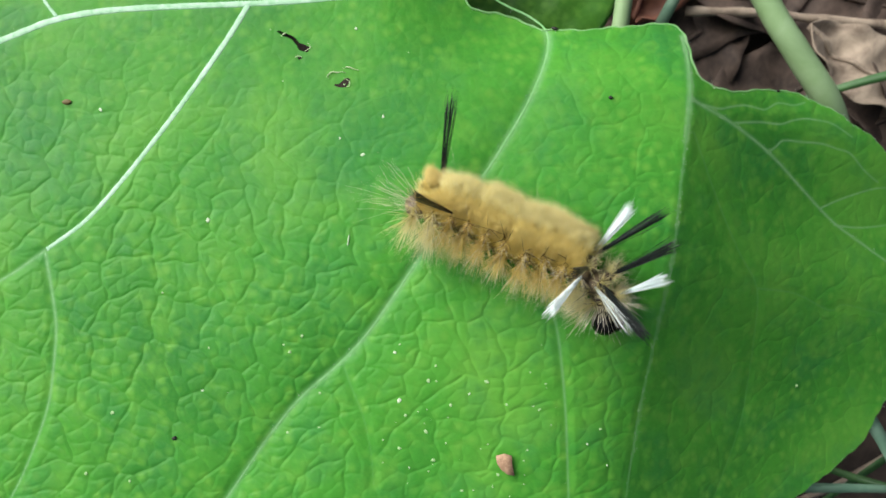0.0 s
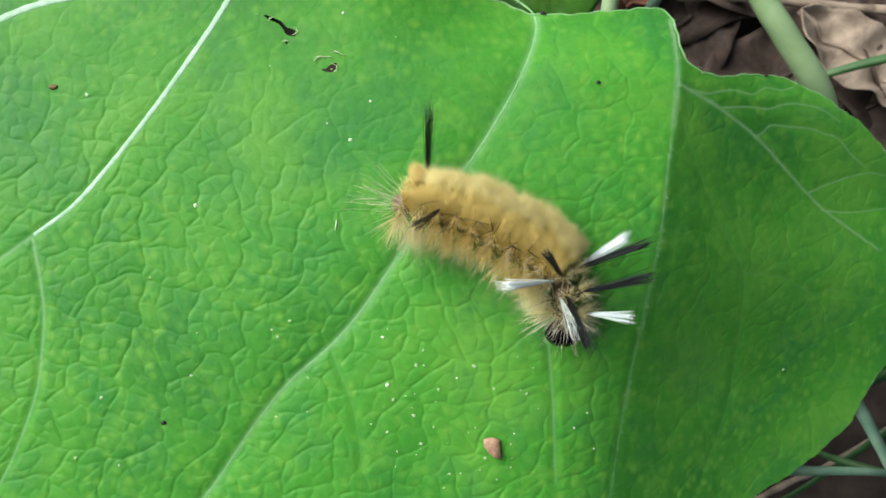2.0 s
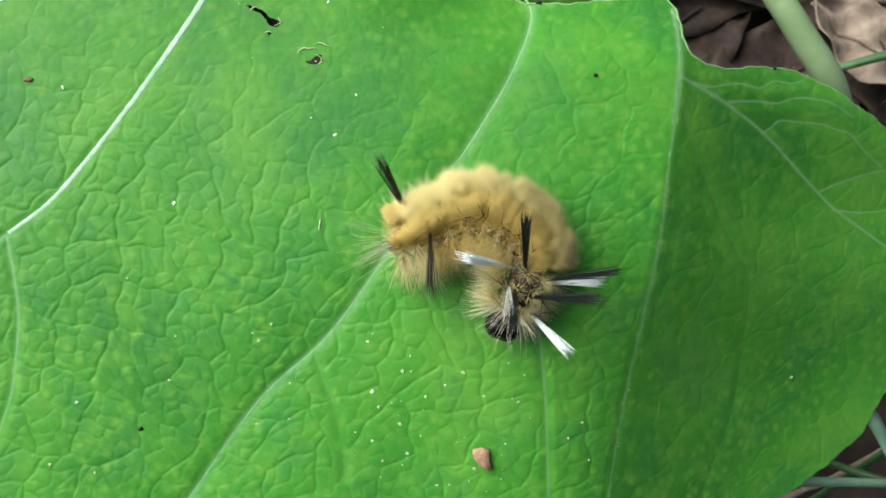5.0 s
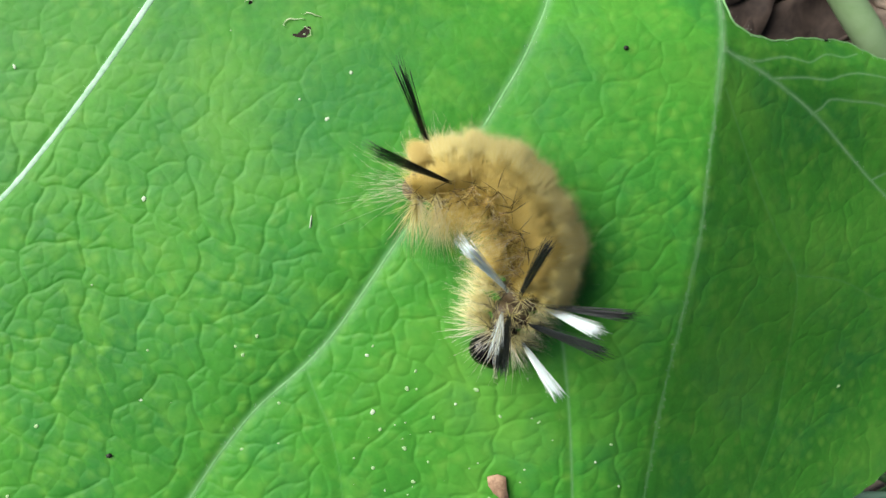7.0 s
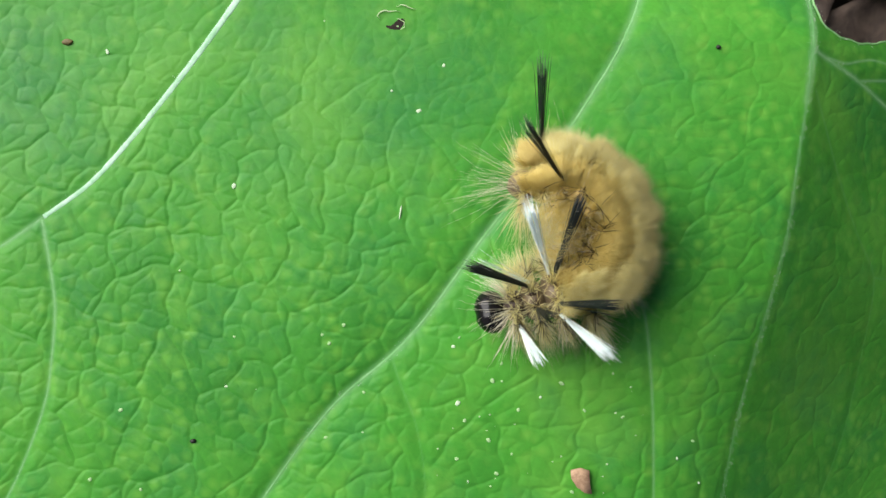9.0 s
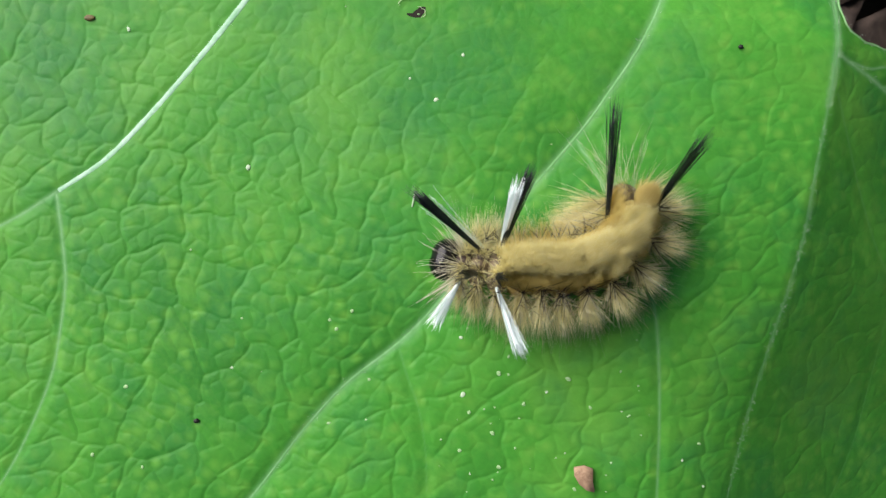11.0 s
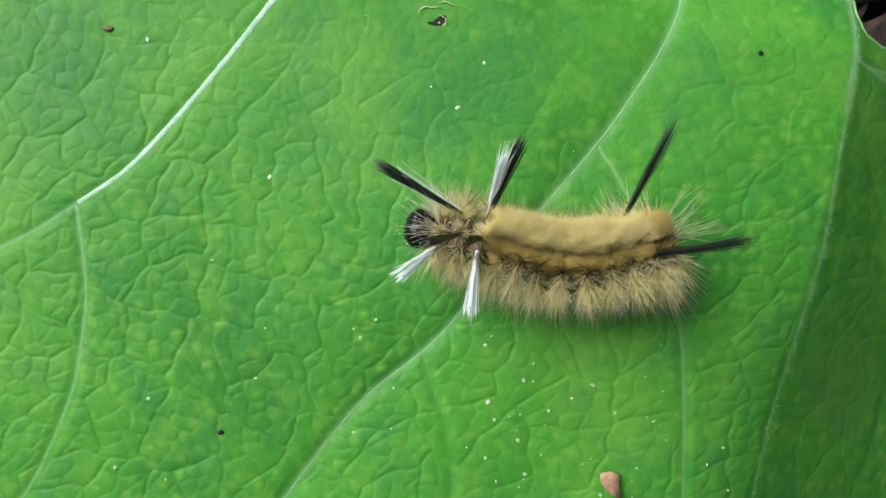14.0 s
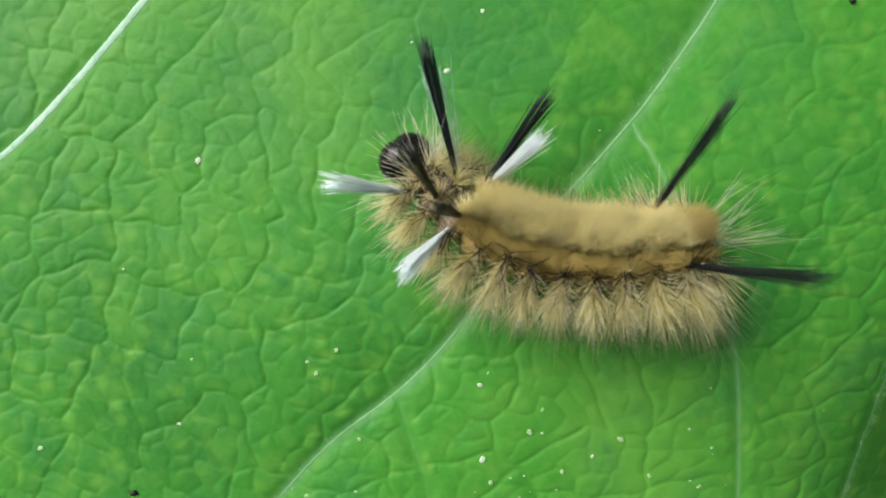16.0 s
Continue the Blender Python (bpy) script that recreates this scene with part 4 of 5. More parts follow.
def build_specks():
    lump_thing("plant_crumb", "small brown plant crumb lying on the leaf", "crumb", -5.63, 2.27, (0.055, 0.035, 0.02), SPECK_BROWN, 1, 10)
    lump_thing("frass_pellet", "tiny black dropping on the leaf", "dropping", 1.75, 2.60, (0.026, 0.024, 0.018), SPECK_BLACK, 2, 0, "droppings on the leaf")
    lump_thing("frass_pellet", "tiny black dropping on the leaf", "dropping", -3.86, -2.20, (0.034, 0.026, 0.022), SPECK_BLACK, 3, 20, "droppings on the leaf")
    lump_thing("frass_pellet", "tiny black dropping at the leaf's edge", "dropping", 1.02, 3.66, (0.05, 0.022, 0.022), SPECK_BLACK, 4, -10, "droppings on the leaf")
    lump_thing("frass_pellet", "tiny black dropping at the leaf's edge", "dropping", 4.32, 3.03, (0.035, 0.014, 0.014), SPECK_BLACK, 6, 0, "droppings on the leaf")
    lump_thing("white_fibre", "short white fibre on the leaf", "fibre", -1.66, 0.54, (0.075, 0.010, 0.010), SPECK_BRIGHT, 5, 85)
    spots = ((-0.97, -0.92), (-0.91, -0.81), (-0.42, -1.07), (-0.51, -1.27), (-1.95, -1.51), (-0.88, -1.55), (-0.79, -1.74), (-0.51, -1.94),
             (-2.35, -2.05), (-0.85, -2.17), (-0.71, -2.42), (-0.40, -2.31), (-4.72, -1.91), (-5.03, -2.73), (-4.43, -2.80), (-3.52, -1.55),
             (-2.46, -0.89), (-2.37, -0.98), (-2.22, -0.76), (0.26, -1.25), (0.04, -1.42), (-0.20, -1.58), (0.54, -1.54), (1.81, -1.83),
             (-0.24, -2.08), (1.64, -2.03), (0.46, -2.46), (0.0, -2.69), (0.15, -2.68), (0.40, -2.62), (1.93, -2.32), (5.12, -1.31), (0.83, -1.10),
             (-1.28, 2.23), (-1.85, 1.91), (-1.53, 1.70), (-3.58, 0.73), (-5.16, 2.18), (-1.71, 3.42))
    rng = np.random.default_rng(19)
    for k, (x, y) in enumerate(spots):
        r = rng.uniform(0.014, 0.032)
        bright = k % 5 == 0 or k > 32
        lump_thing("pale_speck", "tiny white speck on the leaf" if bright else "tiny pale green blemish on the leaf", "speck", x, y,
                   (r, r * rng.uniform(0.55, 0.95), 0.0035), SPECK_BRIGHT if bright else SPECK_WHITE, 20 + k, 47 * k, "pale specks on the leaf")
    # folded tan flake
    rng = np.random.default_rng(9)
    ring = np.array([(-0.16, 0.10), (-0.02, 0.13), (0.10, 0.11), (0.12, -0.04), (0.16, -0.16), (0.05, -0.15), (-0.06, -0.09), (-0.14, 0.0)])
    ring = ring * (0.80, 0.95)
    up = np.c_[ring, 0.05 + 0.05 * np.abs(ring[:, 0]) + rng.uniform(0, 0.02, 8)]
    mid = np.array([[0.0, 0.0, 0.045]])
    v = np.vstack([up, mid, up - (0, 0, 0.022), mid - (0, 0, 0.022)])
    j = np.arange(8)
    k = (j + 1) % 8
    tris = np.vstack([np.stack([j, k, np.full(8, 8)], -1)[:, ::-1], np.stack([j + 9, k + 9, np.full(8, 17)], -1)])
    quads = np.stack([j, k, k + 9, j + 9], -1)
    flake = tagged(new("bark_flake", mesh_of("bark_flake", v, [quads, tris], FLAKE, False)), "small folded tan flake of dry plant lying on the leaf", "flake")
    flake.matrix_world = pose(0.55 * CM, -2.30 * CM, (float(leaf_z(0.55, -2.3)) - 0.02) * CM, 0, 0, 0)
    # scattered pale grains too many to count
    rng = np.random.default_rng(31)
    xy = np.vstack([rng.normal((0.2, -1.8), (1.0, 0.8), (34, 2)), rng.uniform((-6, -3), (2, 3.5), (12, 2))])
    pieces = []
    z = leaf_z(xy[:, 0], xy[:, 1]) + quilt(xy[:, 0], xy[:, 1])[0] - 0.03
    for (x, y), h in zip(xy, z):
        r = rng.uniform(0.006, 0.017)
        v, fc = blob((r, r * rng.uniform(0.6, 1), 0.004), 4, 7)
        pieces.append((v + (x, y, h), fc))
    tagged(new("pale_grains", mesh_of("pale_grains", *joined(pieces), SPECK_WHITE)), "scattered tiny pale grains on the leaf", "grains", kind="stuff")


# ---------------------------------------------------------------- what lies below
GROUND = -6.5


def dead_leaf(x, y, z, long, wide, turn, tilt, curl, material, seed, label):
    """A dry curled leaf with a midrib."""
    rng = np.random.default_rng(seed)
    u = np.linspace(-1, 1, 25)
    w = np.linspace(-1, 1, 13)
    U, W = np.meshgrid(u, w, indexing="ij")
    half = wide / 2 * np.clip(1 - np.abs(U) ** 2.2, 0, 1) ** 0.7 * (1 + 0.08 * np.sin(9 * U + seed))
    X, Y = long / 2 * U, half * W
    Z = curl * (W * W) * 0.5 + curl * 0.3 * U * U + 0.12 * np.sin(7 * U + 2 * W + seed) + 0.06 * np.sin(15 * U - 4 * W)
    v = np.stack([X, Y, Z], -1).reshape(-1, 3)
    i, j = np.meshgrid(np.arange(24), np.arange(12), indexing="ij")
    q = np.stack([i * 13 + j, (i + 1) * 13 + j, (i + 1) * 13 + j + 1, i * 13 + j + 1], -1).reshape(-1, 4)
    ob = thing("dead_leaf", label, "dead leaf", (x, y, z), group="dead leaves on the ground")
    blade = part("blade", mesh_of("blade", v, q, material), ob)
    m = blade.modifiers.new("thickness", "SOLIDIFY")
    m.thickness = 0.0003
    rib = v.reshape(25, 13, 3)[:, 6] + (0, 0, 0.03)
    part("midrib", mesh_of("midrib", *tube(rib, np.linspace(0.07, 0.02, 25), 6), material), ob)
    ob.matrix_world = pose(x * CM, y * CM, z * CM, tilt, rng.uniform(-8, 8), turn)
    return ob


def grass(points, width, label, material=BLADE):
    c = smooth_line(points, 10)
    n = len(c)
    tan = np.gradient(c, axis=0)
    side = np.cross(tan, (0, 0, 1.0))
    side /= np.linalg.norm(side, axis=1)[:, None] + 1e-9
    w = width * np.linspace(1, 0.25, n)[:, None] / 2
    up = np.array([0, 0, 1.0]) * 0.04
    v = np.stack([c - side * w + up, c, c + side * w + up, c - up * 0.5], 1).reshape(-1, 3)
    i, j = np.meshgrid(np.arange(n - 1), np.arange(4), indexing="ij")
    k = (j + 1) % 4
    q = np.stack([i * 4 + j, i * 4 + k, (i + 1) * 4 + k, (i + 1) * 4 + j], -1).reshape(-1, 4)
    return tagged(new("grass_blade", mesh_of("grass_blade", v, q, material)), label, "grass", "grass blades below the leaf")


def build_below():
    r = np.r_[0, np.geomspace(1, 3000, 60)]
    a = np.linspace(0, 2 * np.pi, 96, endpoint=False)
    Rr, A = np.meshgrid(r[1:], a, indexing="ij")
    x, y = Rr * np.cos(A), Rr * np.sin(A)
    z = GROUND + 0.25 * np.sin(x * 0.9) * np.sin(y * 1.1 + 0.4) + 0.12 * np.sin(2.3 * x + y)
    v = np.vstack([np.stack([x, y, z], -1).reshape(-1, 3), [[0, 0, GROUND]]])
    i, j = np.meshgrid(np.arange(59), np.arange(96), indexing="ij")
    k = (j + 1) % 96
    q = np.stack([i * 96 + j, (i + 1) * 96 + j, (i + 1) * 96 + k, i * 96 + k], -1).reshape(-1, 4)
    j = np.arange(96)
    t = np.stack([j, (j + 1) % 96, np.full(96, len(v) - 1)], -1)
    tagged(new("ground", mesh_of("ground", v, [q, t], SOIL)), "dark damp soil under the plants", "ground", kind="structure")
    rng = np.random.default_rng(77)
    brown = "dry brown dead leaf lying on the soil"
    tan = "pale tan dead leaf curled on the soil"
    dead_leaf(6.9, 6.4, -5.6, 6.0, 2.2, -8, 10, 0.5, LITTER, 1, brown)
    dead_leaf(7.9, 4.6, -5.3, 3.2, 1.5, -35, -10, 0.5, LITTER_TAN, 2, tan)
    dead_leaf(4.6, 6.6, -5.9, 5.5, 2.8, 15, 5, 0.4, LITTER, 3, brown)
    dead_leaf(3.4, 6.6, -5.2, 2.6, 1.7, 70, 14, 0.5, LITTER_RED, 4, "reddish-brown dead leaf lying on the soil")
    dead_leaf(6.6, 4.4, -6.0, 5.0, 2.4, 30, -5, 0.4, LITTER, 5, brown)
    dead_leaf(9.6, 6.6, -5.7, 6.0, 3.0, 65, 5, 0.5, LITTER, 6, brown)
    for n in range(26):
        x, y = rng.uniform(-14, 15), rng.uniform(-12, 13)
        dead_leaf(x, y, -5.95 + 0.1 * rng.random(), rng.uniform(3, 6), rng.uniform(1.6, 3), rng.uniform(0, 360), rng.uniform(-8, 8), 0.5,
                  LITTER if n % 3 else LITTER_TAN, 40 + n, brown if n % 3 else tan)
    stem = thing("tall_plant", "tall plant with thick pale green stem rising from soil", "plant", (6.9, 2.2, GROUND))
    line = smooth_line([(3.35, 6.9, -1.7), (4.60, 4.85, -2.1), (5.20, 4.08, -2.3), (6.02, 3.2, -2.8), (6.9, 2.3, -4.4), (7.3, 1.9, -6.8)], 10) - (6.9, 2.2, GROUND)
    part("stem", mesh_of("stem", *tube(line, np.linspace(0.19, 0.25, len(line)), 14), STEM), stem)
    small = thing("small_plant", "small plant with thin blue-green stem beside the leaf", "plant", (2.9, 4.6, GROUND))
    line = smooth_line([(3.7, 6.4, -2.2), (3.35, 5.3, -2.6), (3.1, 4.7, -3.0), (2.8, 3.9, -4.5), (2.7, 3.6, -6.6)], 8) - (2.9, 4.6, GROUND)
    part("stem", mesh_of("stem", *tube(line, np.linspace(0.09, 0.12, len(line)), 10), STEM_TEAL), small)
    # second leaf under the first, beyond its edge
    low = thing("lower_leaf", "green leaf below the large leaf, shade painted into its colour", "leaf", (0, 0, 0))
    u, w = np.linspace(0, 1, 40), np.linspace(-1, 1, 30)
    U, W = np.meshgrid(u, w, indexing="ij")
    half = 2.6 * np.sin(np.pi * np.clip(U * 0.96 + 0.04, 0, 1)) ** 0.7
    X = 2.15 + 0.05 * U - 1.55 + half * W * 0.62
    Y = 3.2 + 4.2 * U
    Zs = -1.5 - 0.12 * W * W - 0.25 * U + 0.03 * np.sin(9 * X) * np.sin(8 * Y)
    v = np.stack([X, Y, Zs], -1).reshape(-1, 3)
    i, j = np.meshgrid(np.arange(39), np.arange(29), indexing="ij")
    q = np.stack([i * 30 + j, (i + 1) * 30 + j, (i + 1) * 30 + j + 1, i * 30 + j + 1], -1).reshape(-1, 4)
    blade = part("blade", mesh_of("blade", v, q[:, ::-1], LEAF_SHADED), low)
    m = blade.modifiers.new("thickness", "SOLIDIFY")
    m.thickness = 0.0003
    line = smooth_line([(2.25, 6.6, -1.0), (2.18, 5.2, -1.0), (2.12, 4.4, -1.15), (2.1, 3.6, -1.6), (2.2, 3.0, -3.0), (2.3, 2.8, -6.6)], 8)
    part("stalk", mesh_of("stalk", *tube(line, 0.13, 10), STEM), low, "pale green downy stalk")
    for a, c, r in (((4.2, 5.9, -5.45), (9.4, 5.6, -5.2), 0.10), ((5.0, 7.0, -5.6), (10.5, 6.2, -5.4), 0.08), ((6.0, -4.6, -5.8), (9.6, -2.2, -5.5), 0.07)):
        mid = np.add(a, c) / 2 + rng.normal(0, 0.08, 3)
        line = smooth_line([a, (np.add(a, mid) / 2 + rng.normal(0, 0.05, 3)), mid, c], 10)
        tagged(new("dry_twig", mesh_of("dry_twig", *tube(line, r * (1 + 0.12 * np.sin(np.arange(len(line)))), 8), LITTER_TAN)), "thin pale dry twig lying on dead leaves", "twig", "dry twigs on the ground")
    grass([(6.2, -1.0, -4.6), (6.6, -1.65, -3.2), (7.1, -2.4, -3.0), (8.3, -4.2, -4.0), (8.8, -5.2, -6.5)], 0.34, "pale blue-green grass blade below the leaf", STEM_TEAL)
    grass([(5.2, -3.35, -3.8), (6.0, -3.25, -3.5), (7.3, -3.2, -3.5), (8.8, -3.5, -4.6), (9.4, -3.8, -6.5)], 0.22, "pale blue-green grass blade below the leaf", STEM_TEAL)
    for pts, w in (([(9.8, 4.6, -3.9), (8.0, 4.4, -4.2), (6.4, 4.0, -5.0), (5.2, 3.7, -6.6)], 0.26),
                   ([(9.5, -0.2, -3.2), (7.6, -1.5, -3.6), (6.8, -2.4, -5.0), (6.6, -2.8, -6.6)], 0.25),
                   ([(9.5, -3.4, -3.6), (7.8, -3.3, -3.9), (6.4, -3.0, -5.0), (5.8, -2.8, -6.6)], 0.22),
                   ([(9.2, -1.6, -4.0), (8.0, -2.6, -4.2), (6.6, -4.2, -5.2), (6.2, -4.8, -6.6)], 0.2)):
        grass(pts, w, "narrow dark green grass blade below the leaf")


leaf = build_leaf()
caterpillar, segments, brushes = build_caterpillar()
build_specks()
build_below()


# ---------------------------------------------------------------- movement
def posture(t, lean_x, lean_y, *points):
    """The body's middle line at t: head, chest, three along the body, tail; and how its back leans."""
    c = smooth_line(points, 40)
    at = np.r_[0, np.cumsum(np.linalg.norm(np.diff(c, axis=0), axis=1))]

    def place(s):
        return np.array([np.interp(s * at[-1], at, c[:, k]) for k in range(3)])

    def stand(s):
        f = place(max(s - 0.05, 0)) - place(min(s + 0.05, 1))
        f /= np.linalg.norm(f)
        k = 0.55 + 0.45 * ease(0.12, 0.40, s)
        lean = np.array([k * lean_x, k * lean_y, 1.0])
        u = lean - f * (lean @ f)
        u /= np.linalg.norm(u)
        m = Matrix(np.column_stack([f, np.cross(u, f), u]).tolist()).to_4x4()
        return Matrix.Translation(Vector(place(s)) * CM) @ m

    return t, stand


def swing(brush, rows):
    """Poses of a brush on its segment from the ways it points: forward, left, up."""
    spot = brush.location.copy()
    out = []
    for t, *way in rows:
        out.append((t, Matrix.Translation(spot) @ Vector(way).to_track_quat("Z", "X").to_matrix().to_4x4()))
    return out


def motions():
    postures = [
        posture(0, 0.55, 0.95, (1.76, -0.36, 0.47), (1.55, 0.16, 0.52), (1.07, 0.42, 0.53), (0.49, 0.58, 0.53), (-0.14, 0.88, 0.48), (-0.87, 1.03, 0.43)),
        posture(0.5, 0.57, 0.96, (1.59, -0.50, 0.47), (1.52, -0.02, 0.52), (1.08, 0.29, 0.53), (0.49, 0.54, 0.53), (-0.09, 0.81, 0.49), (-0.84, 0.96, 0.43)),
        posture(1, 0.59, 0.97, (1.43, -0.58, 0.47), (1.40, -0.11, 0.52), (0.99, 0.27, 0.53), (0.41, 0.54, 0.53), (-0.14, 0.78, 0.49), (-0.88, 0.94, 0.43)),
        posture(1.5, 0.61, 0.98, (1.34, -0.63, 0.47), (1.39, -0.14, 0.52), (1.05, 0.21, 0.53), (0.43, 0.50, 0.53), (-0.12, 0.74, 0.49), (-0.86, 0.90, 0.43)),
        posture(2, 0.63, 0.99, (1.36, -0.73, 0.47), (1.37, -0.26, 0.52), (1.10, 0.19, 0.52), (0.48, 0.49, 0.53), (-0.08, 0.73, 0.49), (-0.86, 0.85, 0.43)),
        posture(2.5, 0.65, 1.00, (1.27, -0.74, 0.47), (1.29, -0.28, 0.52), (1.09, 0.21, 0.52), (0.53, 0.54, 0.53), (-0.06, 0.69, 0.50), (-0.87, 0.68, 0.42)),
        posture(3, 0.73, 1.05, (1.14, -0.65, 0.48), (1.19, -0.21, 0.52), (1.16, 0.29, 0.52), (0.64, 0.62, 0.53), (0.03, 0.63, 0.50), (-0.74, 0.49, 0.40)),
        posture(3.5, 0.80, 1.10, (0.91, -0.61, 0.48), (1.04, -0.18, 0.52), (1.16, 0.33, 0.52), (0.68, 0.67, 0.53), (0.03, 0.64, 0.50), (-0.66, 0.36, 0.39)),
        posture(4, 0.87, 1.10, (0.81, -0.57, 0.49), (0.96, -0.19, 0.53), (1.11, 0.32, 0.52), (0.66, 0.69, 0.53), (0.05, 0.65, 0.50), (-0.67, 0.28, 0.40)),
        posture(6.5, 1.13, 0.91, (0.57, -0.69, 0.49), (0.67, -0.31, 0.53), (0.82, 0.16, 0.53), (0.55, 0.61, 0.53), (0.09, 0.79, 0.50), (-0.66, 0.67, 0.41)),
        posture(7, 1.20, 0.80, (0.38, -0.76, 0.49), (0.60, -0.31, 0.53), (0.76, 0.21, 0.53), (0.53, 0.70, 0.53), (0.12, 1.00, 0.49), (-0.58, 0.93, 0.41)),
        posture(7.5, 1.17, 0.77, (0.43, -0.87, 0.49), (0.62, -0.41, 0.53), (0.71, 0.18, 0.53), (0.53, 0.66, 0.53), (0.23, 1.05, 0.49), (-0.43, 1.01, 0.40)),
        posture(8, 1.13, 0.73, (0.40, -0.99, 0.49), (0.56, -0.55, 0.53), (0.59, 0.00, 0.53), (0.49, 0.52, 0.53), (0.18, 0.97, 0.49), (-0.45, 0.87, 0.39)),
        posture(8.5, 1.10, 0.70, (0.09, -0.90, 0.50), (0.25, -0.49, 0.54), (0.40, 0.03, 0.53), (0.37, 0.54, 0.53), (0.09, 0.90, 0.49), (-0.45, 0.83, 0.39)),
        posture(9, 0.90, 0.68, (-0.58, -0.48, 0.50), (-0.16, -0.34, 0.54), (0.42, -0.09, 0.53), (0.54, 0.46, 0.53), (0.21, 0.95, 0.50), (-0.45, 0.89, 0.40)),
        posture(9.5, 0.72, 0.45, (-0.84, -0.40, 0.48), (-0.32, -0.34, 0.54), (0.29, -0.13, 0.54), (0.60, 0.32, 0.53), (0.48, 0.79, 0.51), (0.13, 1.08, 0.40)),
        posture(10, 0.42, 0.22, (-0.98, -0.43, 0.48), (-0.38, -0.38, 0.54), (0.27, -0.23, 0.54), (0.65, 0.22, 0.53), (0.59, 0.70, 0.51), (0.31, 1.05, 0.41)),
        posture(10.2, 0.30, 0.28, (-1.02, -0.40, 0.47), (-0.39, -0.35, 0.54), (0.25, -0.21, 0.54), (0.65, 0.19, 0.53), (0.64, 0.61, 0.51), (0.40, 0.96, 0.42)),
        posture(12.5, -0.14, 0.80, (-1.47, 0.40, 0.50), (-0.99, 0.13, 0.51), (-0.48, 0.10, 0.52), (0.08, 0.15, 0.53), (0.50, 0.45, 0.51), (0.75, 0.83, 0.43)),
        posture(13, 0.00, 0.85, (-1.62, 0.26, 0.51), (-1.11, 0.13, 0.52), (-0.56, 0.09, 0.52), (-0.02, 0.11, 0.53), (0.50, 0.25, 0.51), (0.95, 0.42, 0.43)),
        posture(13.5, 0.05, 0.88, (-1.64, 0.33, 0.51), (-1.18, 0.15, 0.53), (-0.66, 0.07, 0.51), (-0.12, 0.11, 0.53), (0.42, 0.25, 0.51), (0.91, 0.45, 0.43)),
        posture(14, 0.08, 0.90, (-1.79, 0.29, 0.51), (-1.26, 0.25, 0.54), (-0.70, 0.12, 0.50), (-0.16, 0.08, 0.53), (0.37, 0.22, 0.51), (0.88, 0.45, 0.43)),
        posture(14.5, 0.10, 0.90, (-1.81, 0.44, 0.51), (-1.31, 0.35, 0.54), (-0.79, 0.17, 0.49), (-0.22, 0.14, 0.53), (0.30, 0.25, 0.51), (0.79, 0.50, 0.43)),
        posture(15, 0.12, 0.90, (-1.73, 0.81, 0.50), (-1.33, 0.54, 0.54), (-0.87, 0.26, 0.50), (-0.35, 0.18, 0.53), (0.19, 0.30, 0.51), (0.75, 0.56, 0.43)),
        posture(15.5, 0.14, 0.90, (-1.73, 0.89, 0.50), (-1.34, 0.58, 0.54), (-0.95, 0.31, 0.51), (-0.37, 0.17, 0.53), (0.14, 0.29, 0.51), (0.66, 0.56, 0.43)),
        posture(16, 0.16, 0.90, (-1.77, 0.90, 0.50), (-1.40, 0.56, 0.54), (-0.99, 0.32, 0.52), (-0.41, 0.21, 0.52), (0.17, 0.28, 0.51), (0.73, 0.47, 0.43)),
    ]
    root = [(t, Matrix.Translation(stand(0.5).translation - Vector((0, 0, 0.003)))) for t, stand in postures]
    walk(caterpillar, root)
    for key, seg in segments.items():
        walk(seg, [(t, m.inverted() @ stand(STATIONS[key])) for (t, m), (_, stand) in zip(root, postures)])
    walk(brushes["D"], swing(brushes["D"], [
        (0, 0.65, -0.42, 0.63), (0.5, 0.62, -0.50, 0.61), (1, 0.47, -0.66, 0.59), (1.5, 0.39, -0.67, 0.64), (2, 0.52, -0.41, 0.75), (2.5, 0.51, -0.33, 0.79),
        (3, 0.40, -0.35, 0.85), (3.5, 0.44, -0.14, 0.89), (4, 0.44, -0.09, 0.90), (6.5, 0.25, -0.33, 0.91), (7, 0.40, -0.35, 0.85), (7.5, 0.40, -0.57, 0.71),
        (8, 0.47, -0.64, 0.61), (8.5, 0.50, -0.63, 0.60), (9, 0.55, -0.24, 0.80), (9.5, 0.59, -0.29, 0.76), (10, 0.74, -0.37, 0.56), (10.2, 0.71, -0.26, 0.65),
        (12.5, 0.70, -0.23, 0.68), (13, 0.68, -0.17, 0.71), (13.5, 0.92, -0.23, 0.31), (14, 0.93, -0.16, 0.32), (14.5, 0.86, -0.18, 0.48), (15, 0.88, -0.25, 0.40),
        (15.5, 0.80, -0.18, 0.57), (16, 0.82, -0.31, 0.48),
    ]))
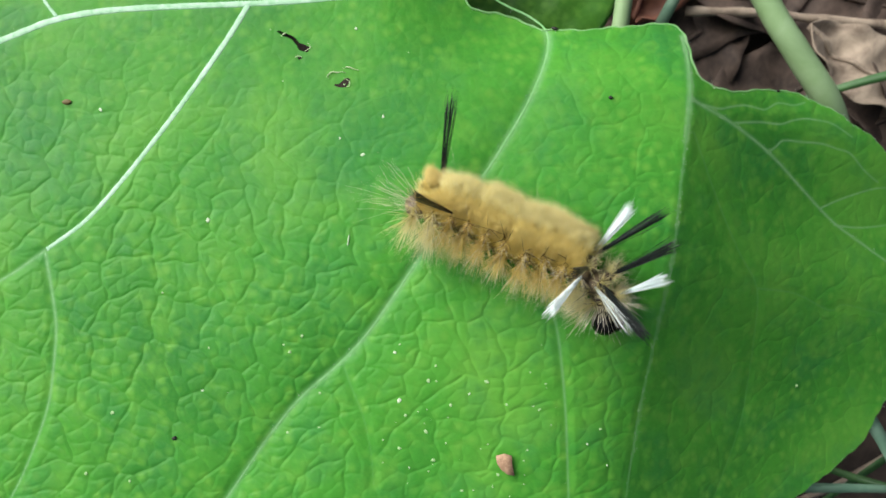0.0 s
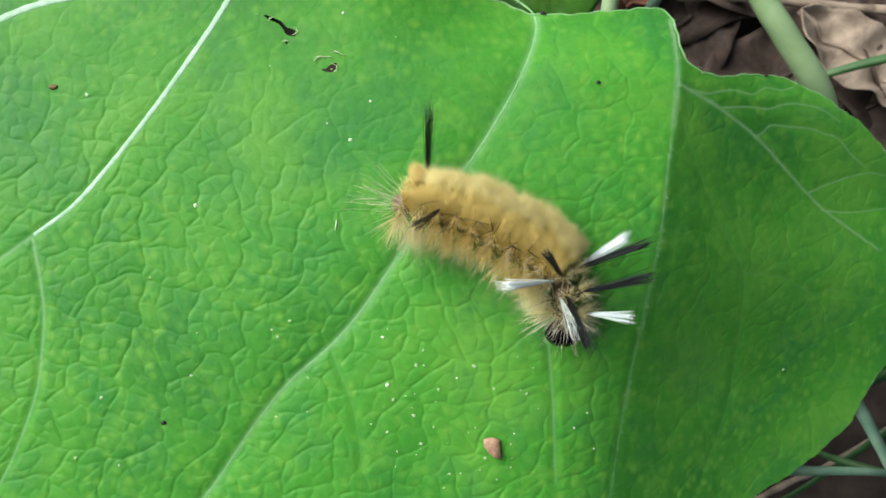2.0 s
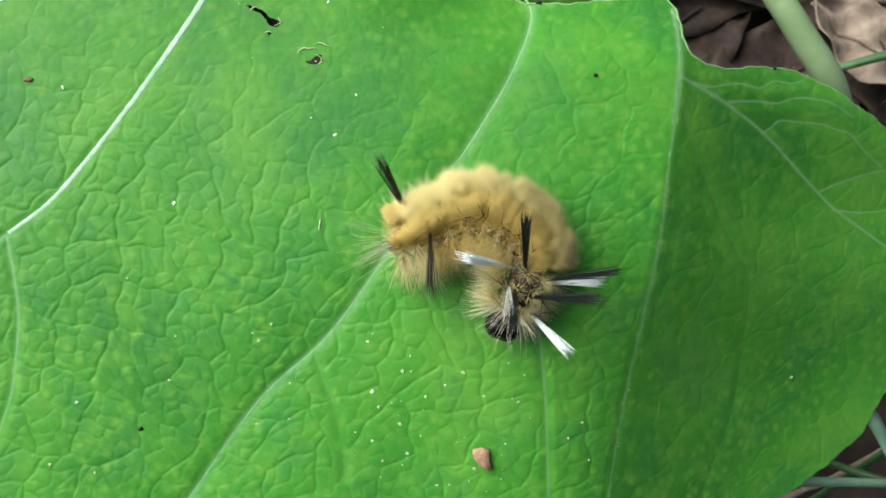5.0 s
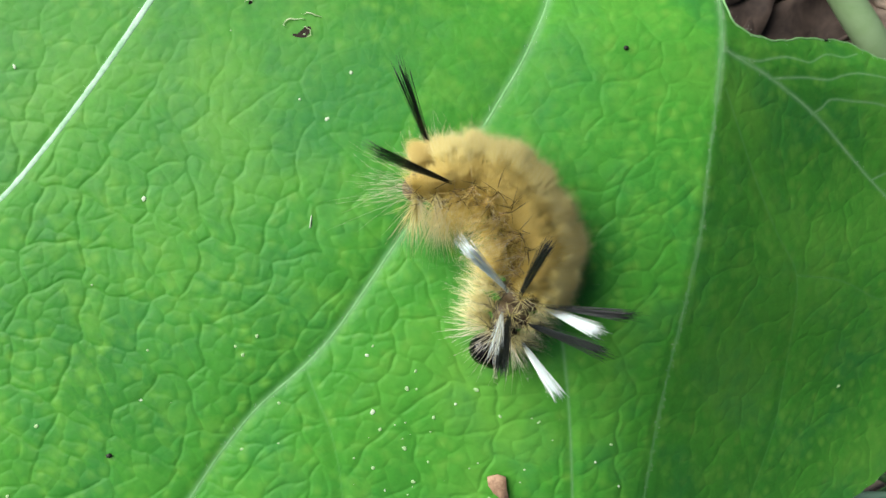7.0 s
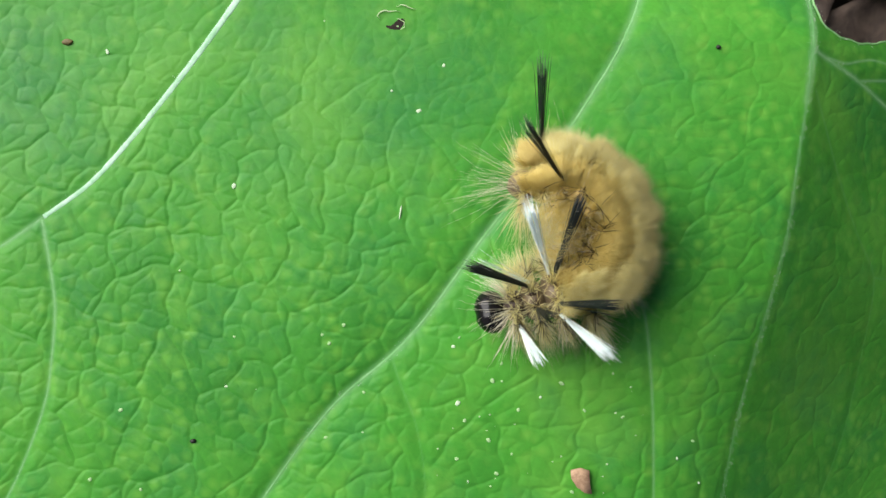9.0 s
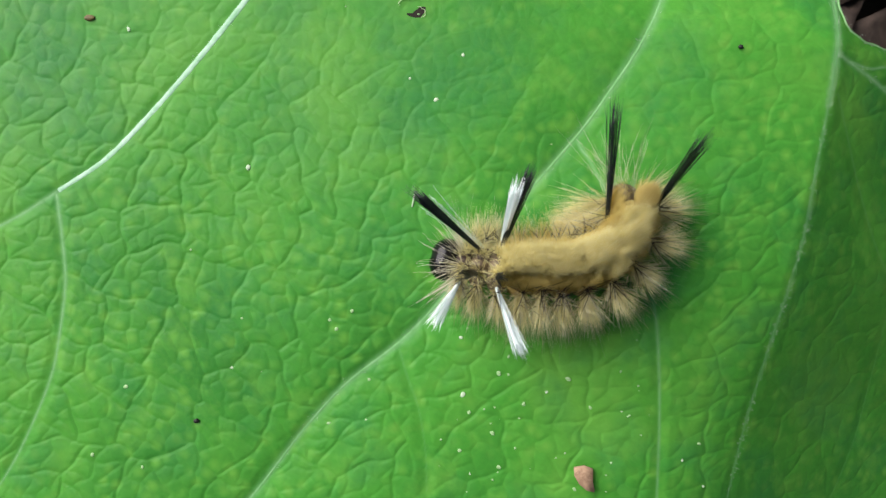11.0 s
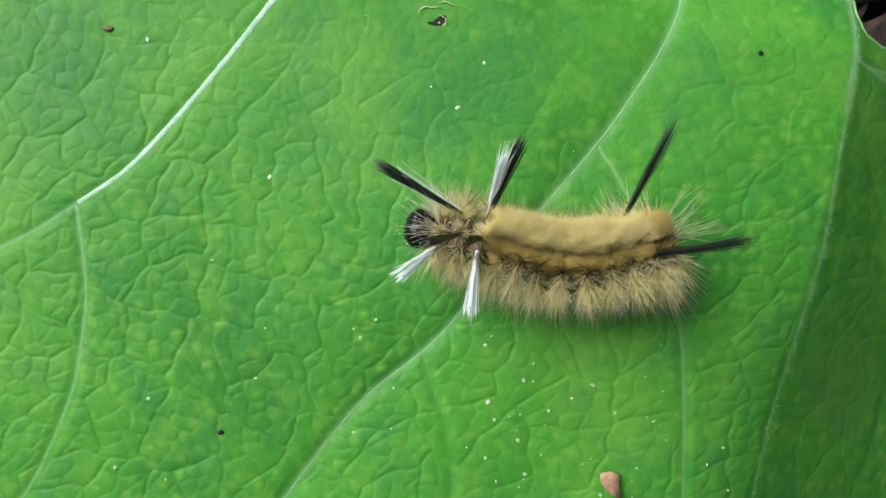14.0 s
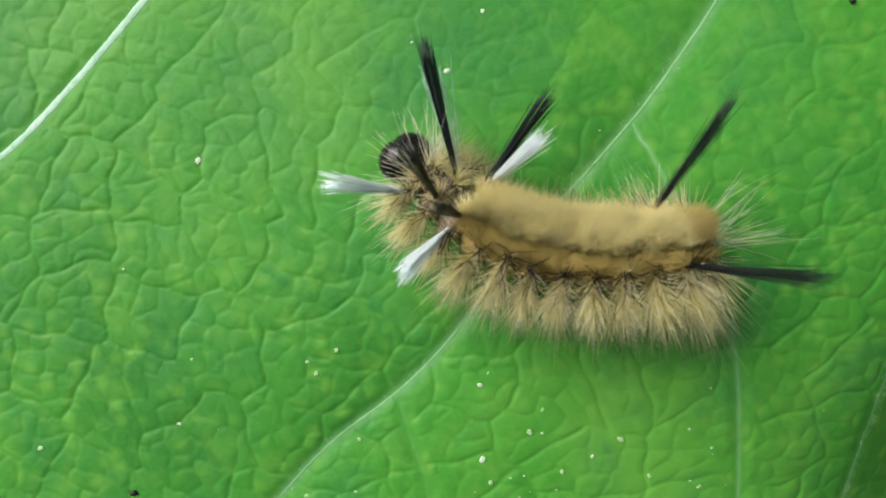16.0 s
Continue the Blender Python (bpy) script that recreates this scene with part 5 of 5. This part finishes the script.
    walk(brushes["C"], swing(brushes["C"], [
        (0, -0.04, 0.25, 0.97), (0.5, 0.01, 0.20, 0.98), (1, 0.06, 0.15, 0.99), (1.5, -0.11, 0.14, 0.98), (2, -0.09, 0.41, 0.91), (2.5, -0.13, 0.46, 0.88),
        (3, -0.30, 0.50, 0.81), (3.5, -0.35, 0.50, 0.79), (4, -0.36, 0.47, 0.80), (6.5, -0.24, 0.36, 0.90), (7, -0.18, 0.35, 0.92), (7.5, 0.01, 0.28, 0.96),
        (8, 0.06, 0.14, 0.99), (8.5, -0.25, -0.00, 0.97), (9, -0.07, 0.25, 0.97), (9.5, -0.01, 0.24, 0.97), (10, 0.05, 0.13, 0.99), (10.2, -0.01, 0.20, 0.98),
        (12.5, 0.15, 0.42, 0.89), (13, 0.12, 0.53, 0.84), (13.5, 0.22, 0.56, 0.80), (14, 0.24, 0.63, 0.74), (14.5, 0.12, 0.58, 0.80), (15, 0.30, 0.43, 0.85),
        (15.5, 0.31, 0.46, 0.83), (16, 0.24, 0.36, 0.90),
    ]))
    walk(brushes["A"], swing(brushes["A"], [
        (0, -0.22, -0.79, 0.57), (0.5, -0.20, -0.73, 0.65), (1, -0.36, -0.75, 0.56), (1.5, -0.49, -0.73, 0.48), (2, -0.38, -0.68, 0.63), (2.5, -0.42, -0.61, 0.68),
        (3, -0.49, -0.58, 0.65), (3.5, -0.34, -0.61, 0.72), (4, -0.36, -0.63, 0.69), (6.5, -0.71, -0.35, 0.61), (7, -0.63, -0.43, 0.65), (7.5, -0.57, -0.41, 0.71),
        (8, -0.49, -0.60, 0.63), (8.5, -0.79, -0.52, 0.34), (9, -0.46, -0.63, 0.63), (9.5, -0.30, -0.74, 0.60), (10, -0.24, -0.87, 0.43), (10.2, -0.23, -0.70, 0.68),
        (12.5, -0.34, -0.60, 0.73), (13, -0.46, -0.23, 0.86), (13.5, -0.01, -0.44, 0.90), (14, -0.07, -0.46, 0.88), (14.5, -0.05, -0.42, 0.91), (15, 0.01, -0.39, 0.92),
        (15.5, 0.09, -0.39, 0.92), (16, 0.07, -0.50, 0.86),
    ]))
    walk(brushes["B"], swing(brushes["B"], [
        (0, 0.33, 0.26, 0.91), (0.5, 0.39, 0.24, 0.89), (1, 0.34, 0.10, 0.93), (1.5, 0.29, 0.05, 0.96), (2, 0.09, 0.35, 0.93), (2.5, -0.04, 0.47, 0.88),
        (3, -0.37, 0.40, 0.84), (3.5, -0.51, 0.41, 0.76), (4, -0.43, 0.38, 0.82), (6.5, -0.36, 0.41, 0.84), (7, -0.32, 0.44, 0.84), (7.5, -0.01, 0.45, 0.89),
        (8, 0.11, 0.18, 0.98), (8.5, -0.36, 0.08, 0.93), (9, -0.41, 0.31, 0.86), (9.5, -0.31, 0.24, 0.92), (10, -0.19, 0.11, 0.98), (10.2, -0.12, 0.29, 0.95),
        (12.5, -0.03, 0.50, 0.86), (13, -0.03, 0.64, 0.76), (13.5, 0.20, 0.65, 0.73), (14, 0.17, 0.63, 0.76), (14.5, 0.15, 0.61, 0.78), (15, 0.17, 0.64, 0.75),
        (15.5, 0.17, 0.61, 0.78), (16, 0.15, 0.59, 0.80),
    ]))
    walk(brushes["RR"], swing(brushes["RR"], [
        (0, -0.28, -0.75, 0.60), (0.5, -0.26, -0.74, 0.61), (1, -0.14, -0.85, 0.51), (1.5, -0.06, -0.92, 0.38), (2, -0.05, -0.92, 0.40), (2.5, 0.06, -0.97, 0.25),
        (3, 0.13, -0.99, 0.03), (3.5, 0.03, -1.00, 0.03), (4, -0.06, -0.99, 0.12), (6.5, -0.03, -0.76, 0.65), (7, -0.51, -0.47, 0.72), (7.5, -0.23, -0.41, 0.88),
        (8, -0.07, -0.42, 0.91), (8.5, -0.14, -0.61, 0.78), (9, -0.32, -0.49, 0.81), (9.5, -0.96, -0.24, 0.12), (10, -0.97, -0.05, 0.26), (10.2, -0.96, -0.02, 0.27),
        (12.5, -0.64, -0.43, 0.63), (13, -0.62, -0.15, 0.77), (13.5, -0.48, -0.02, 0.88), (14, -0.52, -0.19, 0.83), (14.5, -0.57, -0.39, 0.72), (15, -0.38, -0.09, 0.92),
        (15.5, -0.39, -0.11, 0.92), (16, -0.41, -0.02, 0.91),
    ]))
    walk(brushes["RL"], swing(brushes["RL"], [
        (0, -0.04, 0.27, 0.96), (0.5, -0.11, 0.47, 0.87), (1, -0.05, 0.05, 1.00), (1.5, -0.10, 0.07, 0.99), (2, -0.03, -0.09, 1.00), (2.5, 0.11, -0.09, 0.99),
        (3, 0.16, -0.31, 0.94), (3.5, 0.18, -0.23, 0.96), (4, 0.17, -0.16, 0.97), (6.5, 0.10, 0.00, 1.00), (7, -0.09, 0.15, 0.98), (7.5, -0.09, 0.00, 1.00),
        (8, 0.22, 0.24, 0.95), (8.5, 0.22, 0.10, 0.97), (9, 0.16, 0.19, 0.97), (9.5, -0.08, -0.12, 0.99), (10, -0.01, -0.19, 0.98), (10.2, -0.04, -0.12, 0.99),
        (12.5, -0.36, 0.63, 0.69), (13, -0.23, 0.71, 0.67), (13.5, -0.27, 0.71, 0.65), (14, -0.37, 0.64, 0.67), (14.5, -0.42, 0.59, 0.69), (15, -0.38, 0.58, 0.72),
        (15.5, -0.35, 0.60, 0.72), (16, -0.29, 0.71, 0.64),
    ]))
    walk(brushes["WR"], swing(brushes["WR"], [
        (0, -0.17, -0.97, 0.16), (0.5, -0.25, -0.95, 0.20), (1, -0.32, -0.93, 0.21), (1.5, -0.42, -0.90, 0.11), (2, -0.26, -0.95, 0.20), (2.5, -0.20, -0.93, 0.30),
        (3, 0.09, -0.93, 0.36), (3.5, 0.31, -0.80, 0.51), (4, 0.32, -0.81, 0.49), (6.5, -0.17, -0.91, 0.38), (7, -0.26, -0.92, 0.30), (7.5, -0.45, -0.87, 0.21),
        (8, -0.30, -0.94, 0.16), (8.5, -0.36, -0.91, 0.22), (9, 0.10, -0.59, 0.80), (9.5, -0.09, -0.68, 0.72), (10, -0.07, -0.84, 0.54), (10.2, -0.05, -0.71, 0.70),
        (12.5, -0.19, -0.12, 0.97), (13, -0.31, -0.14, 0.94), (13.5, 0.12, -0.21, 0.97), (14, 0.08, -0.17, 0.98), (14.5, 0.09, -0.07, 0.99), (15, -0.06, -0.00, 1.00),
        (15.5, -0.08, -0.01, 1.00), (16, -0.13, -0.04, 0.99),
    ]))
    walk(brushes["WL1"], swing(brushes["WL1"], [
        (0, -0.18, 0.20, 0.96), (0.5, -0.23, 0.27, 0.94), (1, -0.01, 0.36, 0.93), (1.5, -0.09, 0.35, 0.93), (2, -0.11, 0.32, 0.94), (2.5, -0.06, 0.48, 0.88),
        (3, 0.12, 0.46, 0.88), (3.5, 0.12, 0.56, 0.82), (4, 0.13, 0.55, 0.82), (6.5, 0.35, 0.22, 0.91), (7, 0.28, 0.36, 0.89), (7.5, 0.40, 0.14, 0.91),
        (8, 0.36, 0.04, 0.93), (8.5, 0.21, 0.13, 0.97), (9, -0.17, 0.60, 0.78), (9.5, -0.15, 0.66, 0.74), (10, 0.06, 0.52, 0.85), (10.2, 0.07, 0.64, 0.76),
        (12.5, 0.19, 0.81, 0.56), (13, 0.38, 0.80, 0.46), (13.5, 0.31, 0.90, 0.32), (14, 0.36, 0.80, 0.48), (14.5, 0.32, 0.77, 0.54), (15, 0.36, 0.72, 0.59),
        (15.5, 0.42, 0.75, 0.50), (16, 0.38, 0.75, 0.54),
    ]))
    walk(brushes["WL2"], swing(brushes["WL2"], [
        (0, 0.03, 0.47, 0.88), (0.5, 0.17, 0.62, 0.77), (1, 0.26, 0.58, 0.77), (1.5, 0.24, 0.60, 0.77), (2, -0.09, 0.66, 0.75), (2.5, -0.12, 0.61, 0.78),
        (3, -0.42, 0.39, 0.82), (3.5, -0.43, 0.45, 0.79), (4, -0.42, 0.52, 0.74), (6.5, -0.15, 0.29, 0.95), (7, -0.03, 0.38, 0.93), (7.5, 0.32, 0.01, 0.95),
        (8, 0.34, 0.38, 0.86), (8.5, 0.08, 0.52, 0.85), (9, -0.40, 0.78, 0.48), (9.5, -0.59, 0.75, 0.31), (10, -0.42, 0.73, 0.54), (10.2, -0.42, 0.90, 0.12),
        (12.5, -0.34, 0.94, 0.09), (13, -0.03, 0.91, -0.40), (13.5, -0.05, 1.00, -0.07), (14, -0.11, 0.99, 0.01), (14.5, -0.13, 0.99, 0.09), (15, -0.06, 0.98, 0.20),
        (15.5, -0.06, 0.96, 0.29), (16, 0.06, 0.93, 0.37),
    ]))
    walk(brushes["WD"], swing(brushes["WD"], [
        (0, 0.65, -0.42, 0.63), (0.5, 0.62, -0.50, 0.61), (1, 0.47, -0.66, 0.59), (1.5, 0.39, -0.67, 0.64), (2, 0.52, -0.41, 0.75), (2.5, 0.51, -0.33, 0.79),
        (3, 0.40, -0.35, 0.85), (3.5, 0.44, -0.14, 0.89), (4, 0.44, -0.09, 0.90), (6.5, 0.25, -0.33, 0.91), (7, 0.40, -0.35, 0.85), (7.5, 0.40, -0.57, 0.71),
        (8, 0.47, -0.64, 0.61), (8.5, 0.50, -0.63, 0.60), (9, 0.55, -0.24, 0.80), (9.5, 0.59, -0.30, 0.75), (10, 0.75, -0.38, 0.53), (10.2, 0.74, -0.26, 0.63),
        (12.5, 0.71, -0.23, 0.67), (13, 0.69, -0.17, 0.71), (13.5, 0.92, -0.23, 0.31), (14, 0.93, -0.16, 0.32), (14.5, 0.86, -0.18, 0.47), (15, 0.88, -0.26, 0.40),
        (15.5, 0.81, -0.18, 0.56), (16, 0.82, -0.31, 0.48),
    ]))


motions()
